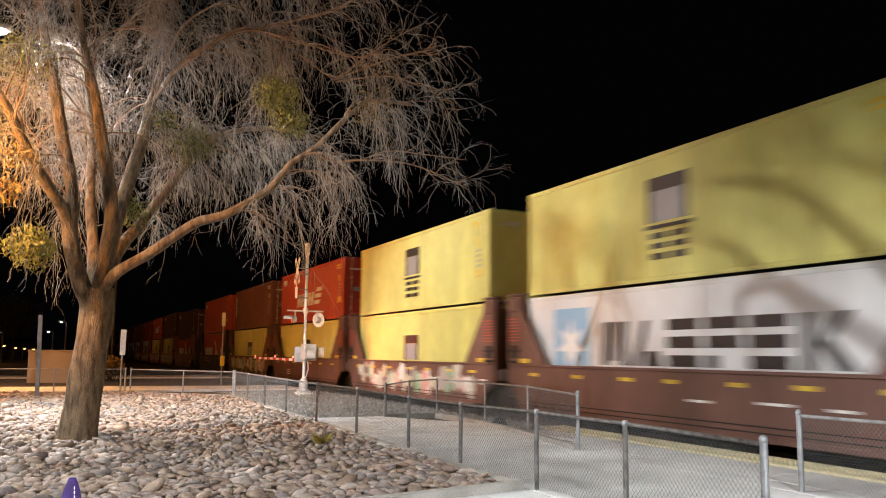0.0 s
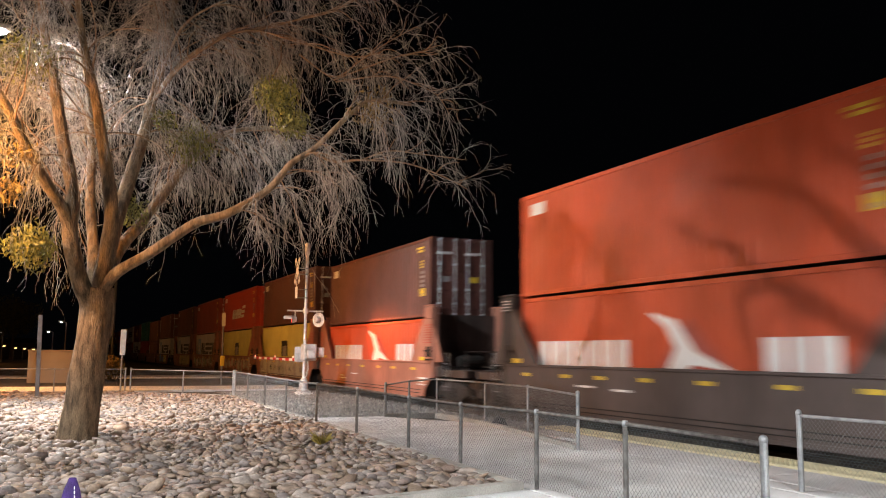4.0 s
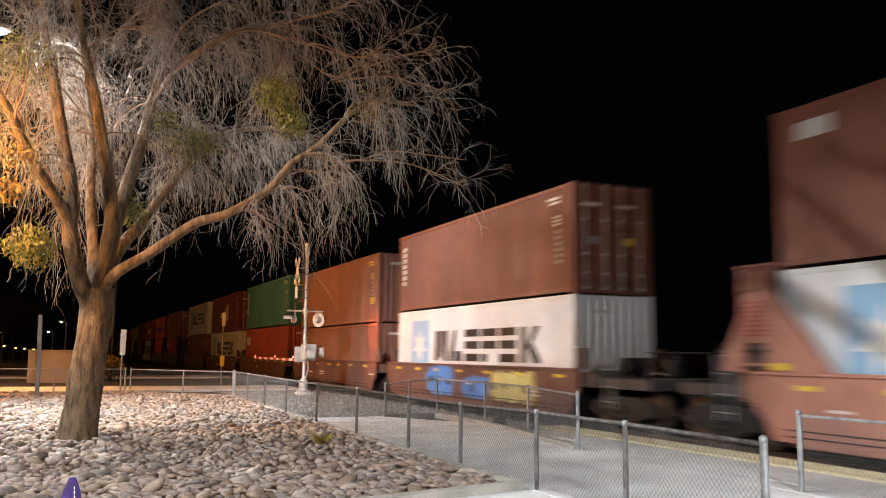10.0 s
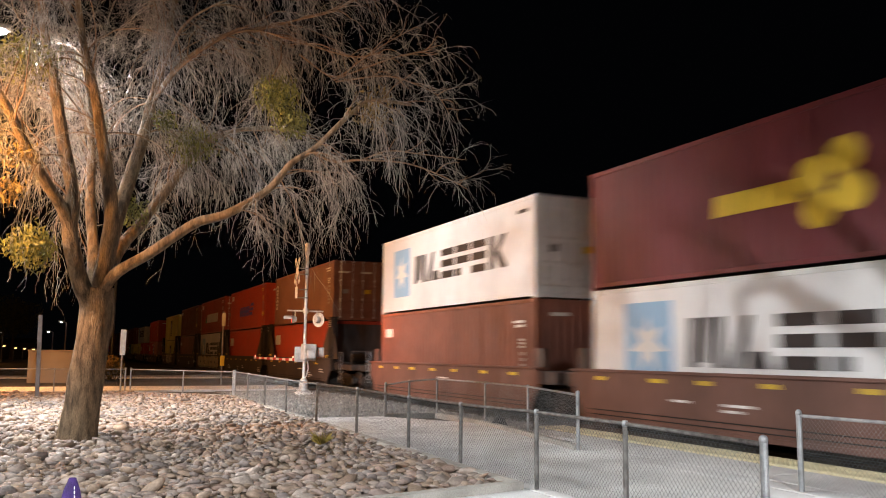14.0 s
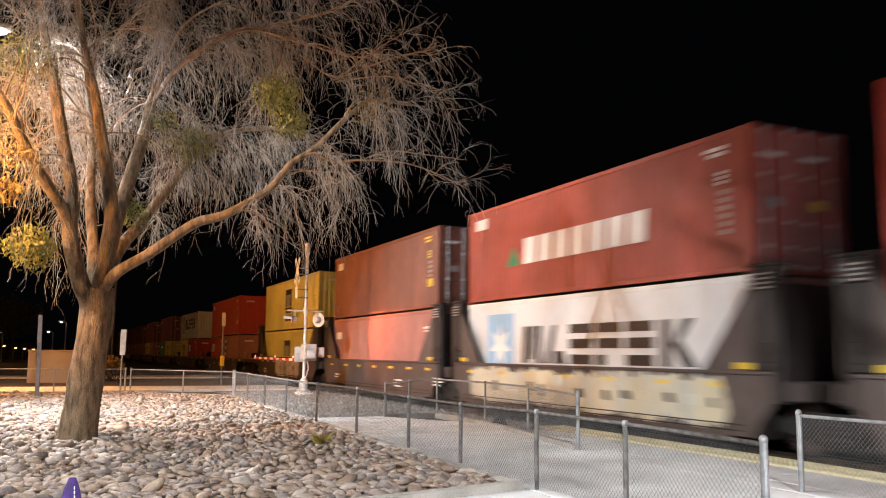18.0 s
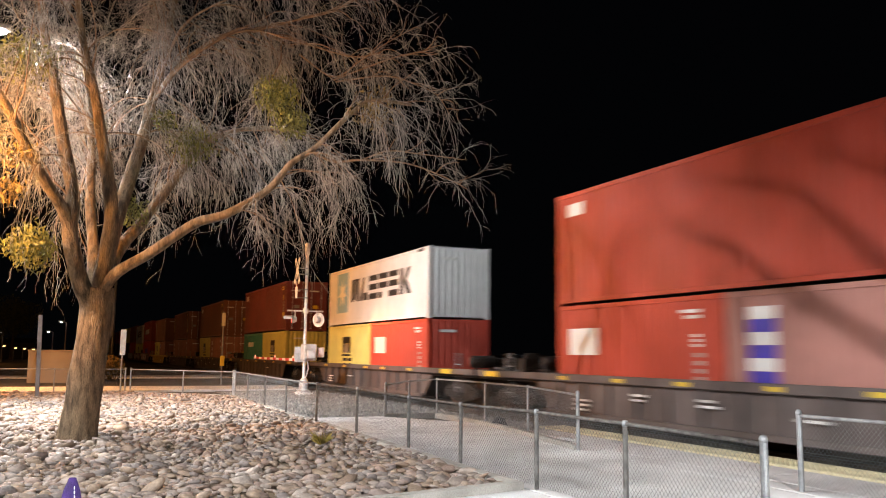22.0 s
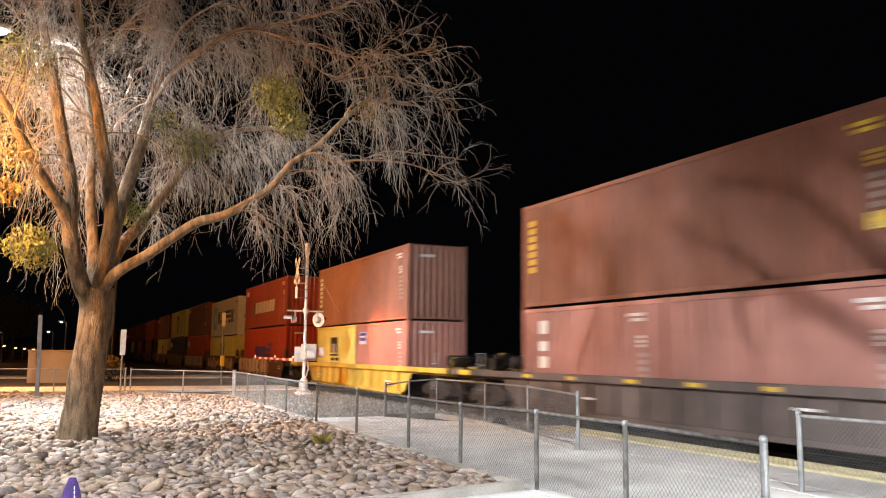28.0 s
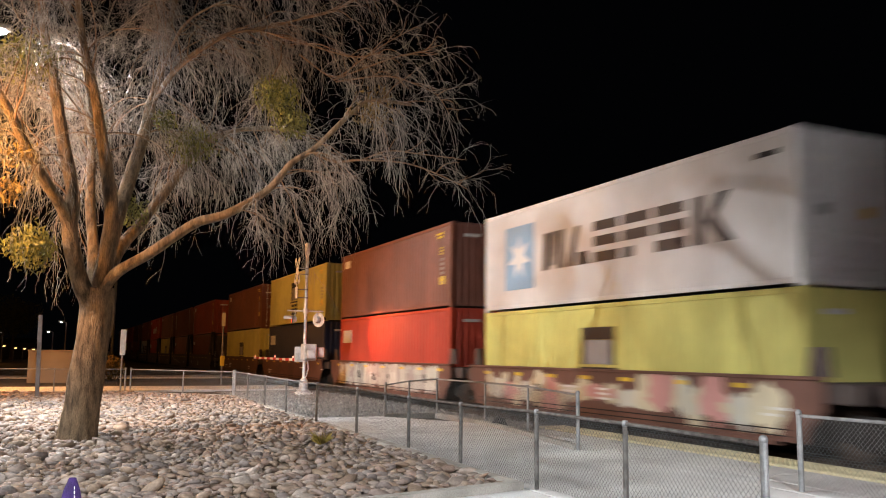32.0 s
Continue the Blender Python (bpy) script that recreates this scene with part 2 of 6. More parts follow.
paint("navy", (0.03, 0.035, 0.07))
paint("grey", (0.3, 0.3, 0.31))
paint("car_brown", (0.15, 0.075, 0.058), 0.65, 0.3)
paint("car_dark", (0.085, 0.065, 0.06), 0.7, 0.3)
paint("car_black", (0.03, 0.026, 0.025), 0.75, 0.35)
paint("car_pink", (0.36, 0.16, 0.115), 0.65, 0.32)
paint("car_grey", (0.125, 0.10, 0.095), 0.7, 0.35)
paint("car_yellow", (0.60, 0.43, 0.08), 0.6, 0.3)
paint("mark_black", (0.018, 0.018, 0.02), 0.5, 0.1)
paint("mark_white", (0.72, 0.72, 0.70), 0.5, 0.08)
paint("mark_blue", (0.27, 0.465, 0.66), 0.5, 0.08)
paint("mark_deep_blue", (0.05, 0.04, 0.38), 0.5, 0.08)
paint("mark_yellow", (0.72, 0.50, 0.04), 0.5, 0.08)
paint("mark_green", (0.02, 0.2, 0.09), 0.5, 0.08)
paint("spray_pale", (0.55, 0.56, 0.5), 0.6, 0.2)
paint("spray_green", (0.25, 0.42, 0.28), 0.6, 0.2)
paint("spray_blue", (0.09, 0.25, 0.62), 0.6, 0.2)
paint("spray_cream", (0.60, 0.55, 0.40), 0.6, 0.2)
paint("spray_lemon", (0.62, 0.58, 0.24), 0.6, 0.2)
paint("spray_ash", (0.40, 0.36, 0.34), 0.6, 0.25)
paint("spray_pink", (0.58, 0.30, 0.28), 0.6, 0.2)
M["truck_iron"] = material("truck_iron", (0.03, 0.025, 0.023), 0.75, 0.3, 0.35, 4, 40, 0.4)
M["wheel_steel"] = material("wheel_steel", (0.14, 0.10, 0.08), 0.5, 0.7, 0.3, 4, 40, 0.2)

# ---- ground and paving ----
TRACK_Y = 12.975
g = Geo()
xs = [-3000, -400, -120, -60, -36, -12, 12, 60, 300, 1500]
ys = [(-1500, -0.06), (-200, -0.06), (-40, -0.06), (4, -0.06), (11.0, -0.06), (11.26, -0.36), (14.9, -0.36), (16.4, -0.1), (60, -0.1), (400, -0.1), (3000, -0.1)]
g.add([(x, y, z) for x in xs for y, z in ys],
      [(i * len(ys) + j, (i + 1) * len(ys) + j, (i + 1) * len(ys) + j + 1, i * len(ys) + j + 1) for i in range(len(xs) - 1) for j in range(len(ys) - 1)])
tagged(part("ground", g, M["ground"]), "bare dark dirt round the railway crossing", "ground", kind="structure")

# the street that crosses the track
g = Geo()
g.sheet([(-58, -400), (-43.5, -400), (-43.5, 11.0), (-58, 11.0)], -0.055, -0.03)
tagged(part("road", g, M["asphalt"]), "dark asphalt street lit orange", "road", kind="structure")
g = Geo()
g.box(-43.5, -39.2, -60, 10.6, -0.055, 0.05, 0.02)
tagged(part("pavement_street", g, M["concrete"]), "pale concrete footpath along the street", "pavement", kind="structure")
g = Geo()
g.box(-62.5, -58, -60, 10.6, -0.055, 0.05, 0.02)
tagged(part("pavement_far", g, M["concrete"]), "concrete footpath across the street", "pavement", kind="structure")
g = Geo()
g.sheet([(-39.2, 6.4), (-22.35, 5.95), (-22.35, 9.72), (-17.25, 9.72), (-17.25, 10.9), (-39.2, 10.9)], -0.055, -0.02)
tagged(part("ground_gravel", g, M["gravel"]), "grey crushed gravel beside the track", "gravel", kind="structure")

pave = new("pavement_path")
tagged(pave, "pale concrete path slabs between two fences", "pavement", kind="structure")
for i in range(14):
    x0 = -22.3 + 2.55 * i
    far = (8.15, 9.55, 9.55, 9.1, 8.72)[min(i, 4)] if i < 5 else 8.72
    nxt = (9.5, 9.55, 9.1, 8.72, 8.72)[min(i, 4)] if i < 5 else 8.72
    part("slab", Geo().sheet([(x0, 5.62), (x0 + 2.535, 5.62), (x0 + 2.535, nxt), (x0, far)], -0.05, 0.0), M["concrete"], pave)
for i in range(14):
    x0 = -22.3 + 2.55 * i
    if i < 2:
        continue
    part("slab", Geo().box(x0, x0 + 2.535, 9.75 if i < 3 else 9.24, 10.42, -0.05, 0.01, 0.006), M["concrete"], pave)
    if i >= 3:
        part("slab", Geo().box(x0, x0 + 2.535, 8.74, 9.225, -0.05, 0.005, 0.006), M["concrete"], pave)
tac = Geo().box(0, 0.6, 0, 0.74, 0, 0.055, 0.006)
for a in range(6):
    for b in range(7):
        tac.box(0.05 + 0.1 * a - 0.02, 0.05 + 0.1 * a + 0.02, 0.06 + 0.1 * b - 0.02, 0.06 + 0.1 * b + 0.02, 0.05, 0.061)
tac = tac.mesh("tile", M["tactile"])
strip = tagged(new("pavement_edge"), "yellow tactile warning strip along the platform edge", "pavement", kind="structure")
part("edge_beam", Geo().box(-17.7, 16, 10.435, 11.2, -0.4, -0.012, 0.01), M["concrete"], strip)
for i in range(52):
    part("tile", tac, None, strip, at=pose(-17.7 + 0.607 * i, 10.445, -0.01))
# a raised curb under the far fence
CURB = [(-22.1, 8.2), (-21.95, 9.68), (-18.9, 9.64), (-16.1, 9.25), (-13.35, 8.72)]
g = Geo()
for (x0, y0), (x1, y1) in zip(CURB, CURB[1:]):
    d = Vector((x1 - x0, y1 - y0, 0)).normalized()
    n = Vector((-d.y, d.x, 0)) * 0.075
    g.sheet([(x0 - n.x, y0 - n.y), (x1 - n.x, y1 - n.y), (x1 + n.x, y1 + n.y), (x0 + n.x, y0 + n.y)], -0.05, 0.09)
tagged(part("curb_path", g, M["curb"]), "low pale concrete curb under a fence", "curb", kind="structure")
# foreground pavement where the viewer stands
g = Geo()
g.sheet([(-7.1, -14), (14, -14), (14, 5.6), (-9.78, 5.6), (-9.8, 5.35), (-8.95, 1.7), (-7.1, -6.0)], -0.05, -0.004)
tagged(part("pavement_front", g, M["concrete"]), "grey concrete footpath in front of the stone bed", "pavement", kind="structure")

# ---- the bed of river stones ----
BED = [(-9.9, 5.41), (-33.15, 5.98), (-37.1, 2.3), (-37.6, -6.0), (-7.2, -6.0), (-9.05, 1.7)]
g = Geo()
g.sheet(BED[::-1], -0.05, 0.012)
tagged(part("ground_bed", g, M["soil"]), "brown soil under the river stones", "soil", kind="structure")
bed_curb = Geo()
ring = BED + BED[:1]
for i in (0, 1, 2, 4, 5):
    (x0, y0), (x1, y1) = ring[i], ring[i + 1]
    d = Vector((x1 - x0, y1 - y0, 0)).normalized()
    n = Vector((d.y, -d.x, 0))
    wide = 0.17
    bed_curb.sheet([(x0 - d.x * 0.085, y0 - d.y * 0.085), (x1 + d.x * 0.085, y1 + d.y * 0.085), (x1 + d.x * 0.085 + n.x * wide, y1 + d.y * 0.085 + n.y * wide),
                    (x0 - d.x * 0.085 + n.x * wide, y0 - d.y * 0.085 + n.y * wide)], -0.05, 0.08 + 0.003 * i)
tagged(part("curb_bed", bed_curb, M["curb"]), "pale concrete curb round the stone bed", "curb", kind="structure")


def inside(x, y, poly):
    hit = False
    for (x0, y0), (x1, y1) in zip(poly, poly[1:] + poly[:1]):
        if (y0 > y) != (y1 > y) and x < (x1 - x0) * (y - y0) / (y1 - y0) + x0:
            hit = not hit
    return hit


def stone_shapes(count, level, seed):
    """Rounded river stones of one unit, each a little different."""
    out = []
    for k in range(count):
        bm = bmesh.new()
        bmesh.ops.create_icosphere(bm, subdivisions=level, radius=1.0)
        off = Vector((seed + 7.3 * k, 3.1 * k, 1.7 * k))
        for v in bm.verts:
            v.co *= 1 + 0.44 * noise.noise(v.co * 0.9 + off) + 0.16 * noise.noise(v.co * 2.3 + off)
        bm.verts.index_update()
        out.append((np.array([v.co[:] for v in bm.verts]), np.array([[v.index for v in f.verts] for f in bm.faces])))
        bm.free()
    return out


rng = np.random.default_rng(5)
near_shapes, far_shapes = stone_shapes(10, 2, 3.0), stone_shapes(8, 1, 40.0)
spots, grid = [], defaultdict(list)
tries = 0
while tries < 135000 and len(spots) < 14000:
    tries += 1
    x, y = rng.uniform(-37.3, -8.6), rng.uniform(-3.6, 5.95)
    if not inside(x, y, BED) or (x + 18.0) ** 2 + (y - 0.39) ** 2 < 0.3 or ((x + 17.2) ** 2 + (y - 1.0) ** 2 < 0.45 and rng.random() < 0.8) or (x > -18.5 and noise.noise(Vector((x * 0.55, y * 0.7, 3.3))) > 0.14 and rng.random() < 0.72):
        continue
    r = float(np.clip(rng.lognormal(-2.58, 0.34), 0.045, 0.17))
    key = (int(x // 0.3), int(y // 0.3))
    if any((x - a) ** 2 + (y - b) ** 2 < (0.62 * (r + c)) ** 2 for i in (-1, 0, 1) for j in (-1, 0, 1) for a, b, c in grid[key[0] + i, key[1] + j]):
        continue
    grid[key].append((x, y, r))
    spots.append((x, y, r))
spots.sort(key=lambda s: -s[0])
bed = tagged(new("stone_bed"), "bed of loose rounded river stones under the tree", "stones", kind="structure")
mesh_pool = []
for v, f in near_shapes:
    gg = Geo()
    gg.add([tuple(p) for p in v], [tuple(int(i) for i in q) for q in f])
    mesh_pool.append(gg.mesh("stone", M["stone_piece"], True))
stones_v, stones_f, base = [], [], 0
for i, (x, y, r) in enumerate(spots):
    sx, sy, sz = r * rng.uniform(0.85, 1.35), r * rng.uniform(0.75, 1.05), r * rng.uniform(0.28, 0.54)
    z = sz * 0.62 + rng.uniform(0, 0.05)
    turn = Matrix.LocRotScale((x, y, z), Euler((rng.normal(0, 0.22), rng.normal(0, 0.22), rng.uniform(0, 6.28))), (sx, sy, sz))
    if i < 300:
        part("stone", mesh_pool[i % 10], None, bed, at=turn)
        continue
    v, f = near_shapes[i % 10] if x > -12.5 else far_shapes[i % 8]
    mm = np.array(turn)
    stones_v.append(v @ mm[:3, :3].T + mm[:3, 3])
    stones_f.append(f + base)
    base += len(v)
gg = Geo()
gg.v, gg.f = np.concatenate(stones_v).tolist(), np.concatenate(stones_f).tolist()
part("stones", gg, M["stone"], bed, "rounded grey, tan and reddish river stones", True, kind="stuff")

# ---- railway track ----
track = tagged(new("railway_track"), "steel rails on wooden ties in ballast", "railway track", kind="structure")
for side in (-0.7175, 0.7175):
    y = TRACK_Y + side
    part("rail", Geo().box(-330, 60, y - 0.037, y + 0.037, -0.05, -0.005, 0.01).box(-330, 60, y - 0.009, y + 0.009, -0.15, -0.05).box(-330, 60, y - 0.075, y + 0.075, -0.175, -0.15),
         M["rail"], track)
tie = Geo().box(-0.115, 0.115, -1.3, 1.3, -0.34, -0.177, 0.01).mesh("tie", M["tie"])
for i in range(190):
    part("tie", tie, None, track, at=pose(-95 + 0.55 * i, TRACK_Y, 0))
rng = np.random.default_rng(9)
small = stone_shapes(5, 1, 80.0)


def pebbles(count, place, lo, hi):
    """Many small broken stones in one mesh; place gives the spot of each."""
    bv, bf, base = [], [], 0
    for i in range(count):
        x, y, z = place()
        r = rng.uniform(lo, hi)
        mm = np.array(Matrix.LocRotScale((x, y, z + r * 0.4), Euler((rng.uniform(0, 6), rng.uniform(0, 6), rng.uniform(0, 6))), (r, r * 0.8, r * 0.7)))
        v, f = small[i % 5]
        bv.append(v @ mm[:3, :3].T + mm[:3, 3])
        bf.append(f + base)
        base += len(v)
    gg = Geo()
    gg.v, gg.f = np.concatenate(bv).tolist(), np.concatenate(bf).tolist()
    return gg


def gravel_spot():
    if rng.random() < 0.8:
        return rng.uniform(-38, -22.4), rng.uniform(6.3, 10.9), -0.01
    return rng.uniform(-22.4, -17.4), rng.uniform(9.8, 10.9), -0.01


part("ballast", pebbles(2900, lambda: (rng.uniform(-60, -4), rng.choice([rng.uniform(11.3, 12.1), rng.uniform(13.8, 15.0)]), -0.34), 0.025, 0.055), M["ballast"], track, "loose grey crushed stone", kind="stuff")
tagged(part("gravel_stones", pebbles(4200, gravel_spot, 0.02, 0.05), M["gravel"]), "loose pale crushed stone beside the track", "gravel", kind="stuff")


# ---- chain-link fences ----
def chain_fence(label, points, heights, post_r=0.03, end_r=0.037, z0=0.02, post_mat="galv"):
    """A galvanised fence along points (x, y): a post at each, a top rail, a wire net between."""
    root = thing("chain_link_fence", pose(points[0][0], points[0][1], 0), label, "fence", "fences round the path")
    ox, oy = points[0]
    loc = [Vector((x - ox, y - oy, 0)) for x, y in points]
    for i, p in enumerate(loc):
        end = i in (0, len(loc) - 1)
        r, h = (end_r if end else post_r), heights[i]
        post = part("post", Geo().tube([p + Vector((0, 0, -0.05)), p + Vector((0, 0, h))], r, 12), M["galv" if end else post_mat], root, smooth=False)
        if not end:
            part("loop_cap", Geo().turned([(r * 1.15, -0.05), (r * 1.2, -0.02), (r * 1.1, 0.012), (r * 0.5, 0.02)], "z", tuple(p + Vector((0, 0, h))), 10), M["galv"], post, smooth=True)
            continue
        cap = Geo().turned([(r * 1.12, 0), (r * 1.15, 0.03), (r * 0.8, 0.055), (r * 0.2, 0.066)], "z", tuple(p + Vector((0, 0, h - 0.005))), 12)
        part("post_cap", cap, M["galv"], post, smooth=True)
    for i in range(len(loc) - 1):
        a, b = loc[i], loc[i + 1]
        ha, hb = heights[i], heights[i + 1]
        part("top_rail", Geo().tube([a + Vector((0, 0, ha - 0.02)), b + Vector((0, 0, hb - 0.02))], 0.021, 10), M[post_mat if a.x > 10 else "galv"], root)
        d = b - a
        length = d.length
        u = d / length
        nrm = Vector((-u.y, u.x, 0))
        net = Geo()
        step, wr = (0.062, 0.0022) if (points[i][0] + points[i + 1][0]) / 2 > -19 else (0.075, 0.0014)
        low = z0 + 0.02

        def put(s0, z0_, s1, z1_, off):
            p0 = a + u * s0 + Vector((0, 0, z0_)) + nrm * off
            p1 = a + u * s1 + Vector((0, 0, z1_)) + nrm * off
            net.tube([p0, p1], wr, 3, False)

        top = min(ha, hb) - 0.01
        rise = (top - low) / 1.08
        k = -int(rise / step) - 1
        while k * step < length:
            s0, s1, q0, q1 = k * step, k * step + rise, low, top
            if s0 < 0:
                q0, s0 = low - s0 * 1.08, 0
            if s1 > length:
                q1, s1 = top - (s1 - length) * 1.08, length
            if s1 - s0 > 0.02:
                put(s0, q0, s1, q1, 0.002)
                put(length - s0, q0, length - s1, q1, -0.002)
            k += 1
        part("wire_net", net, M["wire"], root, "woven diamond wire net", kind="stuff")
    return root


xs_ = [-33.2, -30.1, -26.7, -23.4, -20.1, -17.05, -14.15, -12.0, -9.7, -7.79, -5.77]
chain_fence("galvanised chain-link fence beside the concrete path", [(x, 5.70 + (0.45 * ((-x - 22) / 11.2) if x < -22 else 0)) for x in xs_],
            [0.98, 0.99, 0.99, 0.99, 1.0, 1.0, 0.97, 0.97, 1.0, 1.0, 0.98], post_mat="galv_dull")
chain_fence("galvanised chain-link fence behind the stone bed", [(-33.25, 6.1), (-35.3, 4.5), (-37.1, 2.65)], [0.98, 0.98, 1.0])
chain_fence("galvanised chain-link fence along the street", [(-37.2, 2.45), (-37.3, -0.2), (-37.4, -2.9), (-37.5, -5.6)], [1.0, 1.0, 1.0, 1.0])
chain_fence("low chain-link fence on a curb beside the track", [(-22.1, 8.2), (-22.15, 8.92)] + CURB[1:], [0.88, 0.98, 1.04, 1.05, 1.06, 1.02], z0=0.1)
chain_fence("chain-link fence along the platform", [(-8.3, 8.82), (-5.6, 8.86), (-2.9, 8.9), (-0.2, 8.94)], [0.99, 1.0, 1.0, 1.0])

# ---- the tree ----
BOUGH_PLAN = {
    "trunk": ([(-18.0, 0.39, -0.1), (-18.0, 0.40, 0.43), (-18.0, 0.49, 1.4), (-17.99, 0.58, 2.28), (-17.99, 0.58, 2.95)], 0.35, 0.31),
    "west": ([(-17.98, 0.55, 2.2), (-17.92, 0.42, 2.7), (-17.82, 0.24, 3.08), (-17.7, 0.0, 3.99), (-17.6, 0.01, 4.73), (-17.5, -0.27, 5.96), (-17.39, -0.47, 6.99), (-17.29, -0.7, 7.94), (-17.18, -0.86, 9.4)], 0.2, 0.06),
    "inner_rear": ([(-20.5, 0.3, 6.8), (-21.3, 0.25, 7.15), (-22.0, 0.0, 8.0), (-22.4, -0.25, 8.9), (-22.6, -0.6, 9.7)], 0.05, 0.015),
    "low_west": ([(-17.7, -0.01, 4.11), (-17.5, -0.14, 4.4), (-16.99, -0.53, 4.93), (-16.47, -0.92, 5.56), (-16.06, -1.19, 6.03), (-15.5, -1.74, 6.62), (-15.0, -2.4, 6.9)], 0.125, 0.04),
    "rear": ([(-18.05, 0.47, 2.6), (-18.49, 0.48, 3.59), (-18.9, 0.37, 4.7), (-19.6, 0.35, 5.8), (-20.5, 0.3, 6.8), (-21.4, 0.2, 7.9), (-22.0, 0.0, 9.2)], 0.13, 0.04),
    "middle": ([(-17.99, 0.52, 2.5), (-17.99, 0.7, 3.55), (-17.88, 0.73, 4.59), (-17.79, 0.47, 5.98), (-17.7, 0.28, 6.86), (-17.6, 0.04, 7.72), (-17.5, -0.23, 9.2)], 0.18, 0.05),
    "leader": ([(-18.03, 0.54, 2.5), (-18.38, 0.82, 4.15), (-18.77, 1.09, 5.3), (-19.05, 1.35, 6.38), (-19.24, 1.49, 7.18), (-19.53, 1.69, 8.04), (-19.91, 1.88, 9.44), (-20.19, 2.09, 10.78)], 0.18, 0.05),
    "arch": ([(-19.24, 1.51, 7.22), (-18.99, 2.05, 8.08), (-18.69, 2.81, 8.71), (-18.37, 3.52, 8.88), (-17.98, 4.34, 8.49)], 0.065, 0.025),
    "east": ([(-18.1, 0.56, 2.5), (-18.88, 0.92, 3.74), (-19.45, 1.38, 4.45), (-20.09, 2.14, 5.65), (-20.6, 2.91, 6.78), (-20.91, 4.05, 7.32), (-21.1, 5.46, 7.43)], 0.17, 0.03),
    "low_east": ([(-17.9, 0.6, 2.75), (-17.58, 0.89, 3.23), (-17.14, 1.48, 3.63), (-16.76, 2.2, 4.18), (-16.37, 2.74, 4.36), (-16.03, 3.46, 4.85), (-15.74, 3.82, 5.34), (-15.54, 4.21, 5.63), (-15.16, 4.8, 6.29),
                  (-14.93, 5.17, 6.55), (-14.5, 5.8, 6.42)], 0.12, 0.025),
    "tip": ([(-15.6, 4.15, 5.6), (-15.55, 4.6, 5.42), (-15.4, 5.13, 5.47), (-15.2, 6.0, 5.45), (-15.0, 6.75, 5.2), (-14.9, 7.2, 4.98)], 0.032, 0.007),
    "tip_high": ([(-15.4, 5.13, 5.47), (-15.2, 5.6, 5.66), (-15.0, 6.16, 5.62), (-14.8, 6.7, 5.56)], 0.018, 0.006),
    "crest": ([(-19.24, 1.49, 7.18), (-18.48, 2.11, 7.98), (-17.92, 3.19, 8.67), (-17.28, 4.29, 8.37), (-16.60, 5.23, 7.98), (-16.2, 5.75, 8.0)], 0.036, 0.008),
    "fan_high": ([(-17.28, 4.29, 8.1), (-17.0, 4.99, 7.62), (-16.6, 5.48, 7.95), (-16.3, 5.95, 8.3), (-16.0, 6.5, 8.65)], 0.022, 0.006),
    "fan_mid": ([(-17.0, 4.99, 7.55), (-16.3, 6.01, 7.95), (-16.1, 6.5, 8.1), (-15.9, 6.8, 8.15)], 0.02, 0.006),
    "fan_low": ([(-16.95, 5.03, 7.5), (-16.2, 5.85, 7.52), (-15.9, 6.4, 7.35), (-15.7, 6.85, 7.1), (-15.6, 7.1, 6.7)], 0.02, 0.005),
    "top": ([(-18.37, 3.52, 8.88), (-17.6, 4.24, 8.97), (-17.3, 5.03, 9.22), (-17.1, 5.5, 9.6), (-17.0, 5.8, 9.9)], 0.03, 0.008),
    "top_rear": ([(-19.53, 1.69, 8.04), (-18.6, 2.08, 8.91), (-18.2, 3.08, 9.6), (-18.0, 4.02, 10.36)], 0.04, 0.01),
}


def smooth_line(pts, n):
    """A gliding line through points."""
    pts = [Vector(p) for p in pts]
    pts = [pts[0] * 2 - pts[1]] + pts + [pts[-1] * 2 - pts[-2]]
    out = []
    for i in range(1, len(pts) - 2):
        p0, p1, p2, p3 = pts[i - 1:i + 3]
        for k in range(n):
            t = k / n
            out.append(0.5 * ((2 * p1) + (p2 - p0) * t + (2 * p0 - 5 * p1 + 4 * p2 - p3) * t * t + (3 * p1 - p0 - 3 * p2 + p3) * t ** 3))
    out.append(pts[-2])
    return out


def bark_tube(line, r0, r1, sides, flare=0.0, seed=0.0):
    """A limb with a lumpy, furrowed skin."""
    gg = Geo()
    side = None
    for i, p in enumerate(line):
        d = (line[min(i + 1, len(line) - 1)] - line[max(i - 1, 0)]).normalized()
        side = d.orthogonal().normalized() if side is None else (side - d * side.dot(d)).normalized()
        up = d.cross(side)
        t = i / (len(line) - 1)
        r = r0 + (r1 - r0) * t + flare * math.exp(-t * 14)
        for k in range(sides):
            a = 2 * math.pi * k / sides
            e = side * math.cos(a) + up * math.sin(a)
            q = p + e * r
            lump = 1 + 0.10 * noise.noise(q * 2.2 + Vector((seed, 0, 0))) + 0.07 * noise.noise(Vector((math.cos(a) * 4, math.sin(a) * 4, t * 3 + seed)))
            if flare:
                lump += 0.25 * math.exp(-t * 16) * math.cos(a * 5 + seed)
            gg.v.append(tuple(p + e * r * lump))
        if i:
            b = (i - 1) * sides
            gg.f += [(b + k, b + (k + 1) % sides, b + sides + (k + 1) % sides, b + sides + k) for k in range(sides)]
    gg.f.append(tuple(range(len(gg.v) - sides, len(gg.v))))
    return gg


